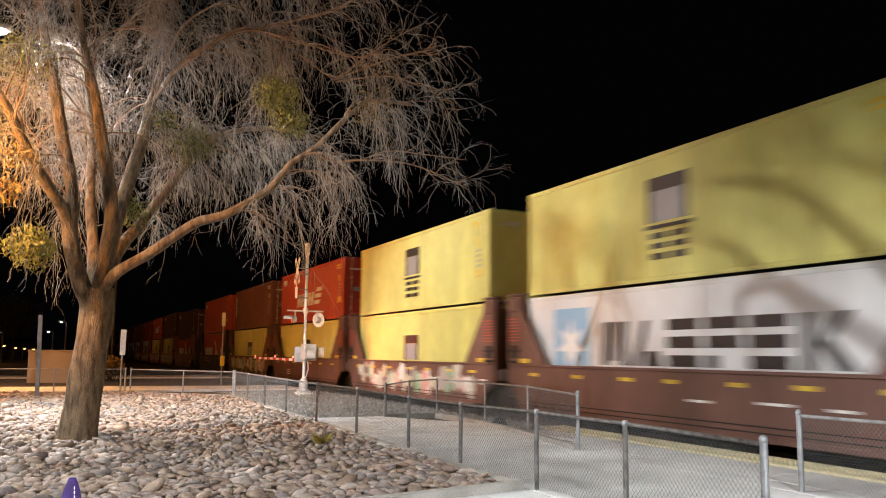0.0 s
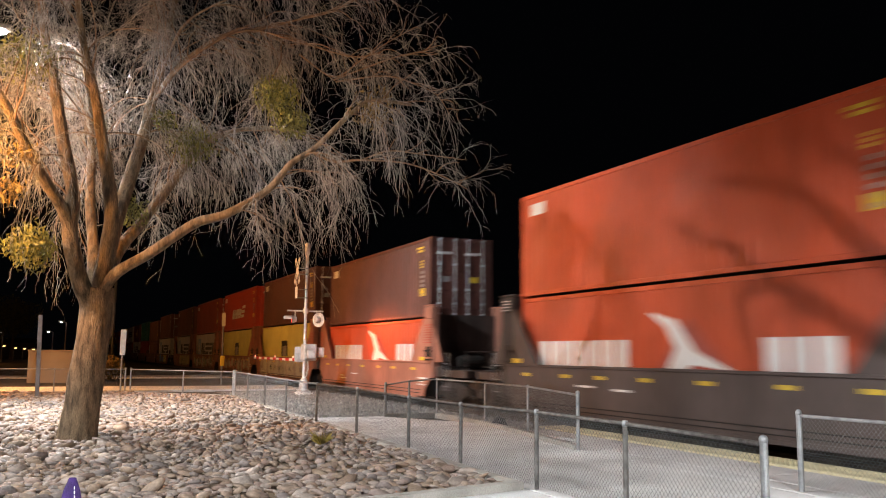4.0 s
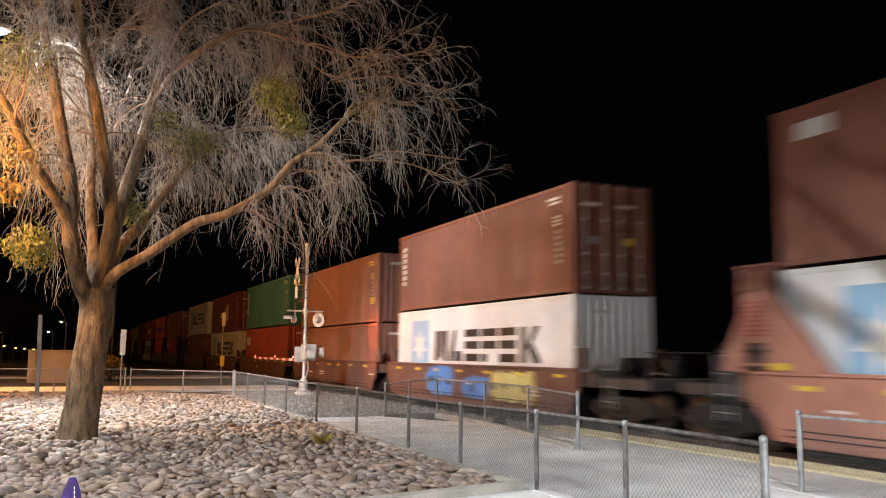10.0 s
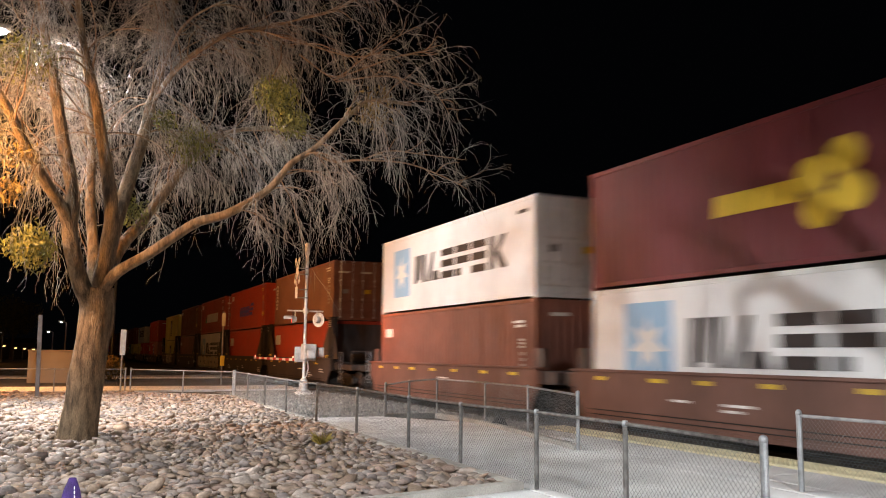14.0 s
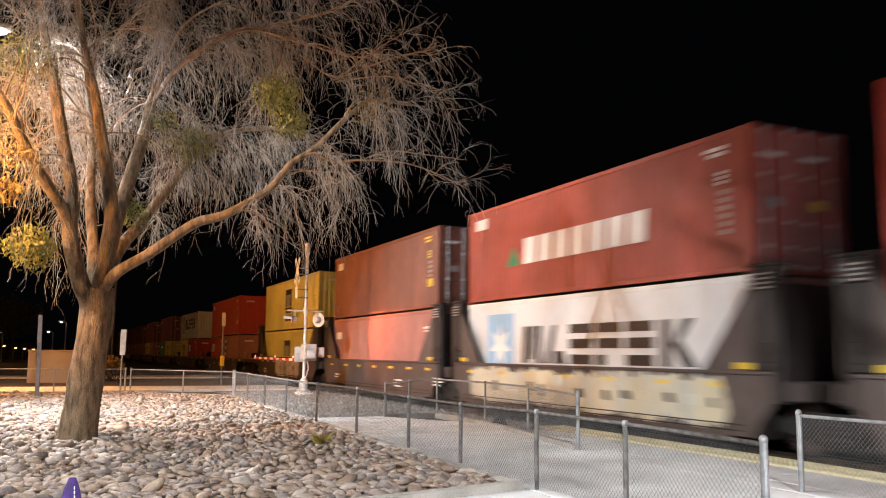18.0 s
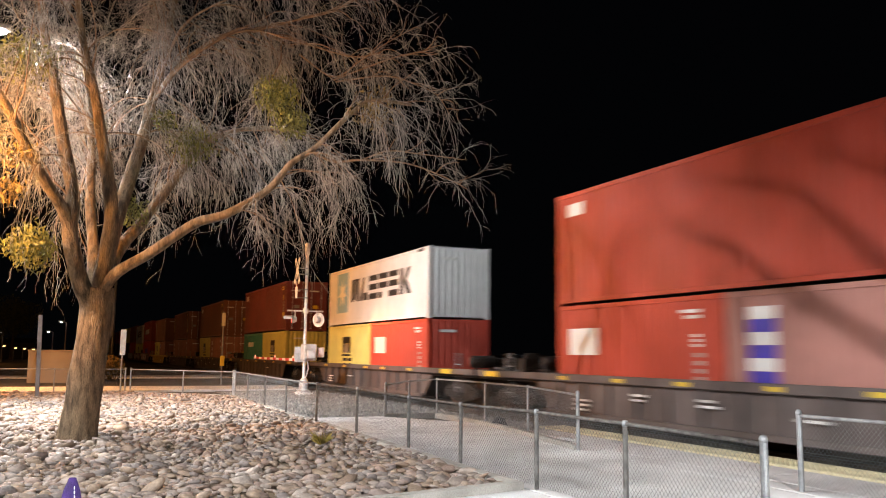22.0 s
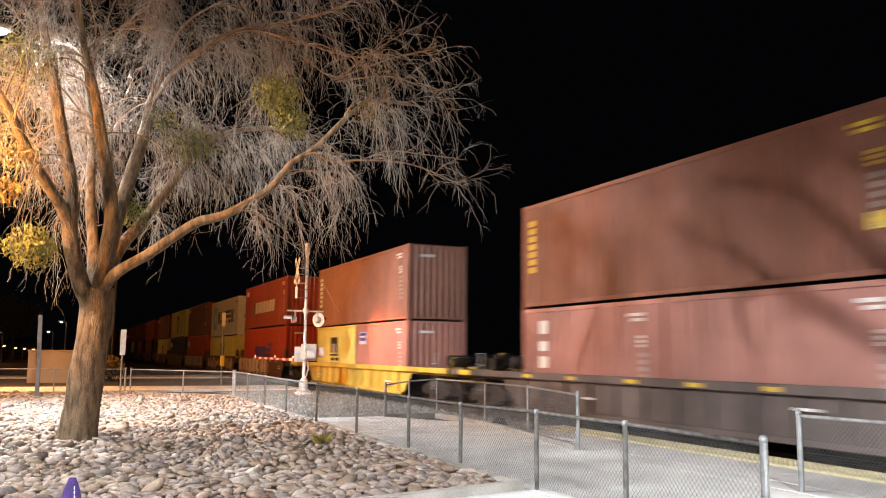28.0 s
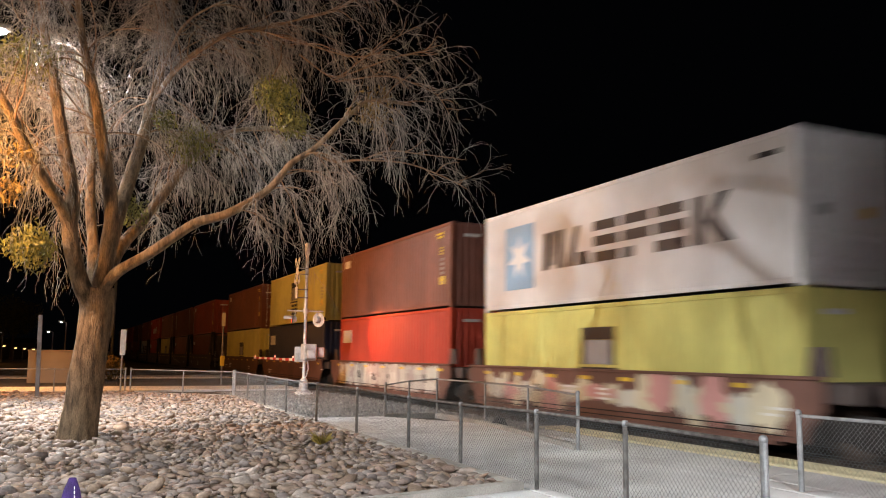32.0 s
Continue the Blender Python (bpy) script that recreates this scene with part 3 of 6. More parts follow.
tree = thing("tree", pose(0, 0, 0), "bare weeping shade tree with mistletoe clumps in a stone bed", "tree")
lines = {}
for k, (name, (pts, r0, r1)) in enumerate(BOUGH_PLAN.items()):
    lines[name] = smooth_line(pts, 10 if name == "trunk" else 7)
    big = r0 > 0.1
    part("trunk" if name == "trunk" else "limb", bark_tube(lines[name], r0, r1, 28 if name == "trunk" else 14 if big else 8, 0.09 if name == "trunk" else 0, k * 3.3),
         M["bark"] if big else M["branch"], tree, "furrowed brown bark" if name == "trunk" else "", True)

trng = np.random.default_rng(21)


class Strands:
    """Many thin branches in one mesh."""

    def __init__(self, sides):
        self.v, self.f, self.n, self.sides = [], [], 0, sides

    def put(self, pts, r0, r1):
        s, n = self.sides, len(pts)
        d = np.gradient(pts, axis=0)
        d /= np.linalg.norm(d, axis=1)[:, None] + 1e-9
        ref = np.array([0.31, 0.87, 0.38]) if abs(d[0, 2]) > 0.8 else np.array([0.1, 0.2, 0.97])
        a = np.cross(d, ref)
        a /= np.linalg.norm(a, axis=1)[:, None] + 1e-9
        b = np.cross(d, a)
        r = np.linspace(r0, r1, n)[:, None, None]
        ang = np.arange(s) * 2 * math.pi / s
        ringv = pts[:, None, :] + r * (a[:, None, :] * np.cos(ang)[None, :, None] + b[:, None, :] * np.sin(ang)[None, :, None])
        self.v.append(ringv.reshape(-1, 3))
        i = (np.arange(n - 1)[:, None] * s + np.arange(s)[None, :])
        j = (np.arange(n - 1)[:, None] * s + (np.arange(s)[None, :] + 1) % s)
        self.f.append((np.stack([i, j, j + s, i + s], -1).reshape(-1, 4)) + self.n)
        self.n += n * s

    def geo(self):
        gg = Geo()
        gg.v, gg.f = np.concatenate(self.v).tolist(), np.concatenate(self.f).tolist()
        return gg


def grow(start, way, length, n, droop, jitter):
    """A line that starts along way and bends down."""
    pts = [np.array(start)]
    d = np.array(way, float)
    d /= np.linalg.norm(d)
    step = length / n
    for i in range(n):
        d = d + np.array([0, 0, -droop / n]) + trng.normal(0, jitter, 3)
        d /= np.linalg.norm(d)
        pts.append(pts[-1] + d * step)
    return np.array(pts)


def crown(root, limb_lines, plan, centre, space, long_twig=1.0):
    """Branches along the limbs, drooping twigs along the branches, sprigs along the twigs."""
    boughs, twigs, sprigs = Strands(6), Strands(4), Strands(3)
    bough_lines = []
    for name, (count, lo, reach, airy) in plan.items():
        ln_ = np.array([p[:] for p in limb_lines[name]])
        for c in range(count):
            t = lo + (1 - lo) * (c + trng.random()) / count
            i = min(int(t * (len(ln_) - 1)), len(ln_) - 2)
            p, tan = ln_[i], ln_[i + 1] - ln_[i]
            tan = tan / np.linalg.norm(tan)
            out = p - centre
            out[2] = 0
            out = out / (np.linalg.norm(out) + 0.3)
            way = tan * 0.7 + out * 0.45 + trng.normal(0, 0.55, 3) + np.array([0, 0, 0.25])
            length = trng.uniform(1.1, 2.9) * reach
            line = grow(p, way, length, 14, trng.uniform(-0.3, 0.9) if airy else trng.uniform(0.4, 1.7), 0.12)
            boughs.put(line, 0.02 if reach > 0.8 else 0.013, 0.004)
            bough_lines.append((line, length, airy))
        tail = ln_[int(len(ln_) * 0.72):]
        bough_lines.append((tail, float(np.linalg.norm(np.diff(tail, axis=0), axis=1).sum()), airy))
    for line, length, airy in bough_lines:
        for c in range(int(length / space * (0.55 if airy else 1.0))):
            t = 0.12 + 0.88 * trng.random()
            x = t * (len(line) - 1)
            i = min(int(x), len(line) - 2)
            p = line[i] + (line[i + 1] - line[i]) * (x - i)
            tan = line[i + 1] - line[i]
            tan = tan / (np.linalg.norm(tan) + 1e-9)
            way = tan * (1.1 if airy else 0.7) + trng.normal(0, 0.5 if airy else 0.7, 3) + np.array([0, 0, 0.05])
            tl = float(np.clip(trng.lognormal(-0.3, 0.5), 0.22, 1.9)) * long_twig * (0.75 if airy else 1.0)
            tw = grow(p, way, tl, 9, trng.uniform(-0.6, 1.3) if airy else trng.uniform(0.4, 3.7), 0.17)
            twigs.put(tw, 0.0042, 0.0018)
            for q in range(int(tl * 5.5) + 1):
                y = trng.uniform(1.0, 8.9)
                j = min(int(y), 8)
                p2 = tw[j] + (tw[j + 1] - tw[j]) * (y - j)
                w2 = (tw[j + 1] - tw[j]) / (np.linalg.norm(tw[j + 1] - tw[j]) + 1e-9) + trng.normal(0, 0.6, 3)
                sprigs.put(grow(p2, w2, trng.uniform(0.1, 0.5), 4, trng.uniform(0.5, 2.2), 0.22), 0.0023, 0.0012)
    part("branchwork", boughs.geo(), M["branch"], root, "slender arching branches", kind="stuff")
    part("bare_crown", twigs.geo(), M["twig"], root, "pale drooping bare twigs", kind="stuff")
    part("bare_crown_fine", sprigs.geo(), M["twig"], root, "fine bare sprigs", kind="stuff")


crown(tree, lines, {"west": (13, 0.45, 1, 0), "low_west": (15, 0.35, 1, 0), "rear": (26, 0.35, 1, 0), "inner_rear": (16, 0.1, 0.55, 0), "middle": (14, 0.45, 1, 0), "leader": (24, 0.42, 1, 0), "arch": (18, 0.15, 1, 0), "east": (22, 0.38, 1, 0),
                    "low_east": (18, 0.42, 0.5, 0), "tip": (9, 0.2, 0.25, 1), "tip_high": (5, 0.2, 0.22, 1), "crest": (12, 0.1, 0.4, 0),
                    "fan_high": (9, 0.15, 0.25, 1), "fan_mid": (8, 0.15, 0.23, 1), "fan_low": (8, 0.15, 0.22, 1), "top": (14, 0.1, 0.42, 1), "top_rear": (14, 0.15, 0.7, 0)}, np.array([-18.0, 0.5, 5.0]), 0.08)

# a second bare tree, unseen, its limbs set to shade the passing wagons
SHADOW_TREE = {
    "trunk": ([(-7.3, -10.8, -0.1), (-7.35, -10.75, 0.6), (-7.5, -10.5, 2.2), (-7.7, -10.3, 4.0), (-7.9, -10.1, 5.6)], 0.26, 0.17),
    "first": ([(-7.85, -10.15, 5.3), (-8.6, -9.7, 7.4), (-9.3, -9.2, 9.3), (-10.03, -9.0, 10.22), (-10.45, -9.0, 10.49), (-10.7, -9.0, 10.71), (-10.94, -9.0, 10.92), (-11.36, -9.0, 11.07), (-11.94, -9.0, 11.19)], 0.1, 0.027),
    "second": ([(-7.85, -10.15, 5.3), (-8.7, -9.6, 7.3), (-9.4, -9.15, 9.1), (-10.03, -9.0, 9.86), (-10.5, -9.0, 10.12), (-10.82, -9.0, 10.29), (-11.15, -9.0, 10.46), (-11.42, -9.0, 10.66), (-11.66, -9.0, 10.75), (-12.03, -9.0, 10.93)], 0.1, 0.026),
    "third": ([(-7.9, -10.1, 5.5), (-8.4, -9.5, 8.0), (-9.0, -9.1, 9.8), (-9.63, -9.0, 10.58), (-10.21, -9.0, 10.89), (-10.61, -9.0, 11.04), (-11.05, -9.0, 11.43)], 0.09, 0.025),
    "fourth": ([(-7.9, -10.1, 5.5), (-7.6, -10.4, 7.2), (-7.3, -10.7, 8.8), (-7.0, -10.9, 10.4)], 0.1, 0.02),
    "canopy": ([(-8.4, -9.5, 8.0), (-9.1, -9.2, 10.2), (-9.87, -9.0, 11.11), (-10.28, -9.0, 11.32), (-10.74, -9.0, 11.4), (-11.19, -9.0, 11.46)], 0.07, 0.022),
    "hanging": ([(-11.15, -9.0, 10.46), (-11.42, -9.0, 10.4), (-11.39, -9.0, 10.22), (-11.33, -9.0, 10.07)], 0.045, 0.022),
}
tree2 = thing("tree", pose(0, 0, 0), "unseen bare tree added to shade the passing wagons", "tree")
lines2 = {}
for k, (name, (pts, r0, r1)) in enumerate(SHADOW_TREE.items()):
    lines2[name] = smooth_line(pts, 8)
    part("trunk" if name == "trunk" else "limb", bark_tube(lines2[name], r0, r1, 18 if name == "trunk" else 10, 0.08 if name == "trunk" else 0, 50 + k * 3.3), M["bark"], tree2, "", True)
crown(tree2, lines2, {"first": (9, 0.5, 0.25, 0), "second": (9, 0.5, 0.25, 0), "third": (10, 0.5, 0.3, 0), "canopy": (8, 0.5, 0.3, 0), "fourth": (8, 0.3, 0.6, 0)}, np.array([-7.0, -10.8, 5.0]), 0.1, 0.3)


def leaf_clump(name, centre_, radius, count, material_, parent, label, size=0.05, flat=0.85):
    """A ragged ball of small leaves on short stems."""
    gg = Geo()
    for i in range(count):
        d = trng.normal(0, 1, 3)
        d /= np.linalg.norm(d)
        rr = radius * trng.random() ** 0.45 * (1 + 0.35 * noise.noise(Vector(d) * 1.7 + Vector(centre_)))
        p = Vector(centre_) + Vector((d[0] * rr, d[1] * rr, d[2] * rr * flat))
        q = Euler((trng.uniform(0, 6), trng.uniform(0, 6), trng.uniform(0, 6))).to_matrix()
        s = size * trng.uniform(0.6, 1.3)
        gg.add([tuple(p + q @ Vector(v)) for v in ((-s, 0, 0), (0, s * 0.34, s * 0.1), (s, 0, 0), (0, -s * 0.34, s * 0.1))], [(0, 1, 2), (0, 2, 3)])
    return part(name, gg, material_, parent, label, kind="stuff")


for c, r, n in (((-17.19, -0.63, 3.61), 0.5, 1300), ((-16.6, 3.69, 6.9), 0.5, 1100), ((-16.53, 3.98, 6.39), 0.42, 700), ((-19.85, 2.48, 6.5), 0.6, 900), ((-18.96, 1.18, 4.67), 0.4, 500), ((-16.9, -0.95, 7.06), 0.62, 900),
                ((-18.91, 1.8, 6.72), 0.3, 300)):
    leaf_clump("mistletoe", c, r, n, M["mistletoe"], tree, "green clump of mistletoe leaves")
for c, r, n in (((-16.47, -1.04, 4.5), 0.35, 260), ((-16.6, -1.0, 5.2), 0.4, 160), ((-15.1, 5.2, 6.4), 0.5, 220)):
    leaf_clump("dry_leaves", c, r, n, M["dry_leaf"], tree, "last dry yellow leaves", 0.06)

# small weed among the stones
weed = thing("weed", pose(-15.3, 4.45, 0.03), "small dry green weed among the stones", "plant")
gg = Geo()
for i in range(260):
    a, l = trng.uniform(0, 6.28), trng.uniform(0.06, 0.3)
    tip_ = Vector((math.cos(a) * l * 0.8, math.sin(a) * l * 0.8, l * trng.uniform(0.4, 1.0)))
    sd = Vector((-math.sin(a), math.cos(a), 0)) * 0.004
    gg.add([tuple(-sd), tuple(sd), tuple(tip_ * 0.6 + sd * 1.3 + Vector((0, 0, 0.03))), tuple(tip_), tuple(tip_ * 0.6 - sd * 1.3 + Vector((0, 0, 0.03)))], [(0, 1, 2, 3, 4)])
part("blades", gg, M["weed"], weed, kind="stuff")

# ---- level crossing signal ----
SIG = (-34.9, 9.3)
sig = thing("crossing_signal", pose(SIG[0], SIG[1], -0.03), "aluminium railway crossing signal with flashing lamps and lowered gate", "railway signal")
part("foundation", Geo().box(-0.34, 0.34, -0.34, 0.34, -0.05, 0.1, 0.02), M["concrete"], sig)
part("base_casting", Geo().turned([(0.3, 0.1), (0.3, 0.16), (0.2, 0.22), (0.17, 0.62), (0.1, 0.7)], "z", (0, 0, 0), 16), M["signal_grey"], sig, smooth=False)
mast = part("mast", Geo().tube([(0, 0, 0.6), (0, 0, 6.1)], 0.065, 16), M["aluminium"], sig, "silver aluminium mast")
part("bell", Geo().turned([(0.05, 5.85), (0.105, 5.9), (0.11, 6.35), (0.06, 6.4)], "z", (0, 0, 0), 16), M["aluminium"], sig, "round bell housing")
for a in (58, -58):
    blade = part("crossbuck_blade", Geo().box(-0.61, 0.61, -0.006, 0.006, -0.115, 0.115, 0.003), M["signal_white"], sig, "white reflective sign blade",
                 at=Matrix.Translation((0.0, -0.42 + 0.014 * (a > 0), 5.18)) @ Euler((0, 0, radians(2))).to_matrix().to_4x4() @ Euler((0, radians(a), 0)).to_matrix().to_4x4())
    for k in (-0.42, 0.18):
        part("lettering", Geo().box(k, k + 0.26, -0.0095, -0.0065, -0.05, 0.05), M["mark_black"], blade)
part("plate", Geo().box(-0.17, 0.17, -0.006, 0.006, 4.02, 4.5, 0.003), M["signal_white"], sig, "small white plate under the crossbuck", at=pose(0, -0.43, 0, 0, 0, 2))
part("sign_stem", Geo().box(-0.03, 0.03, -0.43, -0.415, 4.4, 4.75), M["signal_white"], sig)
for z in (5.3, 5.05, 4.4, 4.05):
    part("bracket", Geo().box(-0.02, 0.02, -0.42, 0.0, z - 0.02, z + 0.02).turned([(0.085, -0.03), (0.085, 0.03)], "z", (0, 0, z), 12), M["galv"], sig)
part("cross_arm", Geo().tube([(-0.05, -0.78, 3.5), (-0.05, 0.78, 3.5)], 0.035, 10).turned([(0.12, -0.1), (0.12, 0.1)], "z", (0, 0, 3.5), 12), M["aluminium"], sig)


def flasher(y, turn, shell, disc, lens):
    """One lamp head, which faces its local +y, turned about the mast's upright."""
    head = part("lamp_head", Geo().turned([(0.1, -0.12), (0.15, 0.0), (0.15, 0.06)], "y", (0, 0, 0), 16), M["signal_grey"], sig, at=pose(0, y, 3.14, 0, 0, turn))
    part("background_disc", Geo().turned([(0.3, 0.06), (0.305, 0.075), (0.14, 0.08)], "y", (0, 0, 0), 28), M[disc], head)
    part("lens", Geo().turned([(0.135, 0.082), (0.1, 0.1), (0.02, 0.11)], "y", (0, 0, 0), 20), lens, head, "lit red lens")
    hood = Geo()
    n = 14
    for k in range(n + 1):
        a = math.pi * (0.02 + 0.96 * k / n)
        c, s = math.cos(a) * 0.155, math.sin(a) * 0.155
        hood.v += [(c, 0.07, s), (c, 0.42, s * 0.93), (c * 0.96, 0.07, s * 0.96), (c * 0.96, 0.42, s * 0.9)]
        if k:
            b = 4 * (k - 1)
            hood.f += [(b, b + 4, b + 5, b + 1), (b + 2, b + 3, b + 7, b + 6), (b + 1, b + 5, b + 7, b + 3)]
    part("hood", hood, M[shell], head)
    part("hanger", Geo().tube([(0, -0.05, 0.36), (0, -0.05, 0.12)], 0.025, 8), M["aluminium"], head)
    return head


flasher(-0.5, 165, "signal_grey", "signal_black", M["lens_red"])
flasher(0.52, 38, "signal_black", "aluminium", M["lens_red"])
mech = part("gate_mechanism", Geo().box(-0.28, 0.3, -0.1, 0.46, 1.42, 2.12, 0.04), M["signal_grey"], sig, "grey steel gate machine case")
part("case_door", Geo().box(0.3, 0.325, -0.05, 0.41, 1.47, 2.07, 0.01), M["signal_grey"], mech)
part("side_case", Geo().box(-0.14, 0.16, 0.52, 0.82, 1.56, 1.98, 0.03), M["aluminium"], sig, "small pale junction box")
part("crank_arm", Geo().box(-0.36, -0.3, -0.34, 0.2, 1.36, 2.0, 0.02), M["signal_grey"], mech)
part("counterweight", Geo().box(0.34, 0.52, 0.0, 0.36, 1.5, 1.85, 0.03), M["signal_grey"], mech)
part("conduit", Geo().tube([(0.12, 0.1, 1.42), (0.16, 0.14, 1.1), (0.04, 0.1, 0.8), (0.1, -0.04, 0.55)], 0.03, 8), M["signal_grey"], sig)
arm = part("gate_arm", Geo().box(-0.6, -0.3, -0.22, -0.14, 1.38, 1.52, 0.01), M["aluminium"], sig, "red and white striped gate arm with small lamps")
for i in range(14):
    x = -0.6 - 0.62 * i
    part("stripe", Geo().box(x - 0.62, x, -0.205, -0.155, 1.39 + 0.002 * i, 1.5 + 0.002 * i, 0.004), M["signal_white"] if i % 2 else M["signal_red"], arm)
for x in (-1.2, -4.6, -9.0):
    part("gate_lamp", Geo().turned([(0.02, 0), (0.035, 0.015), (0.035, 0.07), (0.02, 0.09)], "z", (x, -0.18, 1.52), 12), M["lens_bulb"], arm, "small lit gate lamp")
lamp("flasher_light", (SIG[0] + 0.0, SIG[1] + 0.75, 3.1), 1000, (1.0, 0.14, 0.04), 0.13, 66, (-32.6, 11.7, 2.35), 1.0)

# ---- posts and signs ----
p = thing("leaning_post", pose(-34.5, -0.72, -0.05), "leaning grey square steel post behind the stone bed", "post")
part("shaft", Geo().box(-0.075, 0.075, -0.075, 0.075, 0, 3.06, 0.012), M["post_grey"], p, at=pose(0, 0, 0, 1.2))
part("foot", Geo().box(-0.14, 0.14, -0.14, 0.14, 0, 0.06, 0.01), M["post_grey"], p)
p = thing("sign_post", pose(-37.6, 2.3, 0), "slim steel post with a narrow white sign", "sign")
part("shaft", Geo().tube([(0, 0, 0), (0, 0, 2.5)], 0.035, 10), M["galv"], p)
part("sign_plate", Geo().box(-0.02, 0.0, -0.1, 0.12, 1.55, 2.6, 0.004), M["signal_white"], p, at=pose(0.06, 0, 0))
p = thing("marker_post", pose(-46.9, 7.95, -0.03), "slim post with a small yellow marker plate", "post")
part("shaft", Geo().tube([(0, 0, 0), (0, 0, 3.9)], 0.045, 10), M["post_grey"], p)
part("sign_plate", Geo().box(0.05, 0.07, -0.1, 0.1, 3.15, 3.85, 0.004), M["spray_cream"], p)
part("marker", Geo().box(0.05, 0.08, -0.12, 0.12, 1.0, 1.55, 0.01), M["mark_yellow"], p)

# ---- low wall, bush and things across the street ----
wall = tagged(new("wall_street"), "low beige stucco wall across the street", "wall", kind="structure")
part("wall_face", Geo().box(-51.2, -50.8, -1.62, 2.1, -0.1, 1.66, 0.02), M["stucco"], wall)
part("wall_cap", Geo().box(-51.25, -50.75, -1.68, 2.16, 1.66, 1.74, 0.02), M["stucco"], wall)
bush = thing("bush", pose(-53.5, 2.7, 0), "dry orange-lit bush beside the wall", "bush")
leaf_clump("leaves", (0, 0, 0.75), 0.8, 1300, M["dry_leaf"], bush, "", 0.09)
part("stem", Geo().tube([(0, 0, -0.1), (0.05, 0.1, 0.8)], [0.06, 0.02], 8), M["bark"], bush)


p = thing("utility_pole", pose(-62.0, 3.1, -0.1), "tall dark wooden utility pole across the street", "utility pole")
part("shaft", Geo().tube([(0, 0, 0), (0.03, 0.02, 4.5), (0.05, 0.05, 9.5)], [0.11, 0.1, 0.08], 10), M["signal_black"], p)
part("cross_arm", Geo().box(-0.06, 0.06, -1.2, 1.2, 8.8, 8.93, 0.01), M["tie"], p)
for y in (-1.05, -0.4, 0.5, 1.1):
    part("insulator", Geo().turned([(0.03, 0), (0.05, 0.03), (0.035, 0.08), (0.045, 0.11), (0.02, 0.14)], "z", (0, y, 8.93), 10), M["post_grey"], p)

# ---- lamps ----
def street_lamp(x, y, h, glow_mat, label, arm=0.9, way=1, size=1.0, twin=False, colour="post_grey"):
    root = thing("street_lamp", pose(x, y, -0.1), label, "street lamp", "street lamps")
    part("pole", Geo().tube([(0, 0, 0), (0, 0, h * 0.5), (0, 0, h)], [0.09 * size, 0.075 * size, 0.055 * size], 10), M[colour], root)
    for s in ((-1, 1) if twin else (way,)):
        part("bracket_arm", Geo().tube([(0, 0, h - 0.05), (0, s * arm * 0.5, h + 0.12), (0, s * arm, h + 0.12)], 0.035 * size, 8), M[colour], root)
        head = part("lamp_head", Geo().box(-0.14 * size, 0.14 * size, s * arm - 0.28 * size, s * arm + 0.28 * size, h + 0.06, h + 0.06 + 0.16 * size, 0.04), M["post_grey"], root)
        part("lamp_glass", Geo().turned([(0.05 * size, -0.1 * size), (0.13 * size, -0.06 * size), (0.16 * size, 0.0)], "z", (0, s * arm, h + 0.058), 14), glow_mat, head, "lit lamp glass")
    return root


lw = WHITE_LAMP
street_lamp(lw[0], lw[1] - 1.3, lw[2] - 0.15, M["lamp_glow"], "tall park lamp shining white beside the tree", 1.3, 1)
street_lamp(SODIUM_LAMP[0], SODIUM_LAMP[1] - 1.4, SODIUM_LAMP[2] - 0.15, M["sodium_glow"], "street lamp with orange sodium light", 1.4, 1)
# pole and head for the added orange fill lamp
street_lamp(FILL_SODIUM[0], FILL_SODIUM[1] - 1.4, FILL_SODIUM[2] - 0.15, M["sodium_glow"], "street lamp with orange sodium light", 1.4, 1)
street_lamp(NEAR_SODIUM[0], NEAR_SODIUM[1] - 0.9, NEAR_SODIUM[2] - 0.15, M["sodium_glow"], "path lamp with orange sodium light", 0.9, 1)
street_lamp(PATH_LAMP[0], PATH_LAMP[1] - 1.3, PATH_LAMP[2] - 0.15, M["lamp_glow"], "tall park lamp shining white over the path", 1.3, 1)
# pole and head for the added white fill lamp
street_lamp(FILL_LAMP[0], FILL_LAMP[1] - 1.3, FILL_LAMP[2] - 0.15, M["lamp_glow"], "added unseen lamp filling white light onto train and path", 1.3, 1)
street_lamp(-118.0, -14.4, 5.15, M["sodium_glow"], "street lamp with orange sodium light", 1.4, 1)
FAR = [(-110.4, 47.0, 7.1, 1.1, True), (-76.8, 80.4, 6.3, 1.0, False), (-130, 0.4, 5.7, 1.2, False), (-150, -1.4, 4.7, 1.2, False), (-139.8, -8.0, 4.3, 1.2, False)]
for x, y, h, size, twin in FAR:
    street_lamp(x, y, h, M["far_glow"], "distant lit street lamp", 1.6 if y > 60 else 0.7, -1, size, twin)
for x, y, h in ((-160, -7.4, 2.1), (-160, -6.0, 2.0), (-158, -4.6, 1.9), (-170, -4.0, 2.2), (-150, -8.6, 2.4), (-165, 2.0, 2.0)):
    street_lamp(x, y, h, M["far_sodium_glow"], "distant low lamp with warm light", 0.3, 1, 1.3)

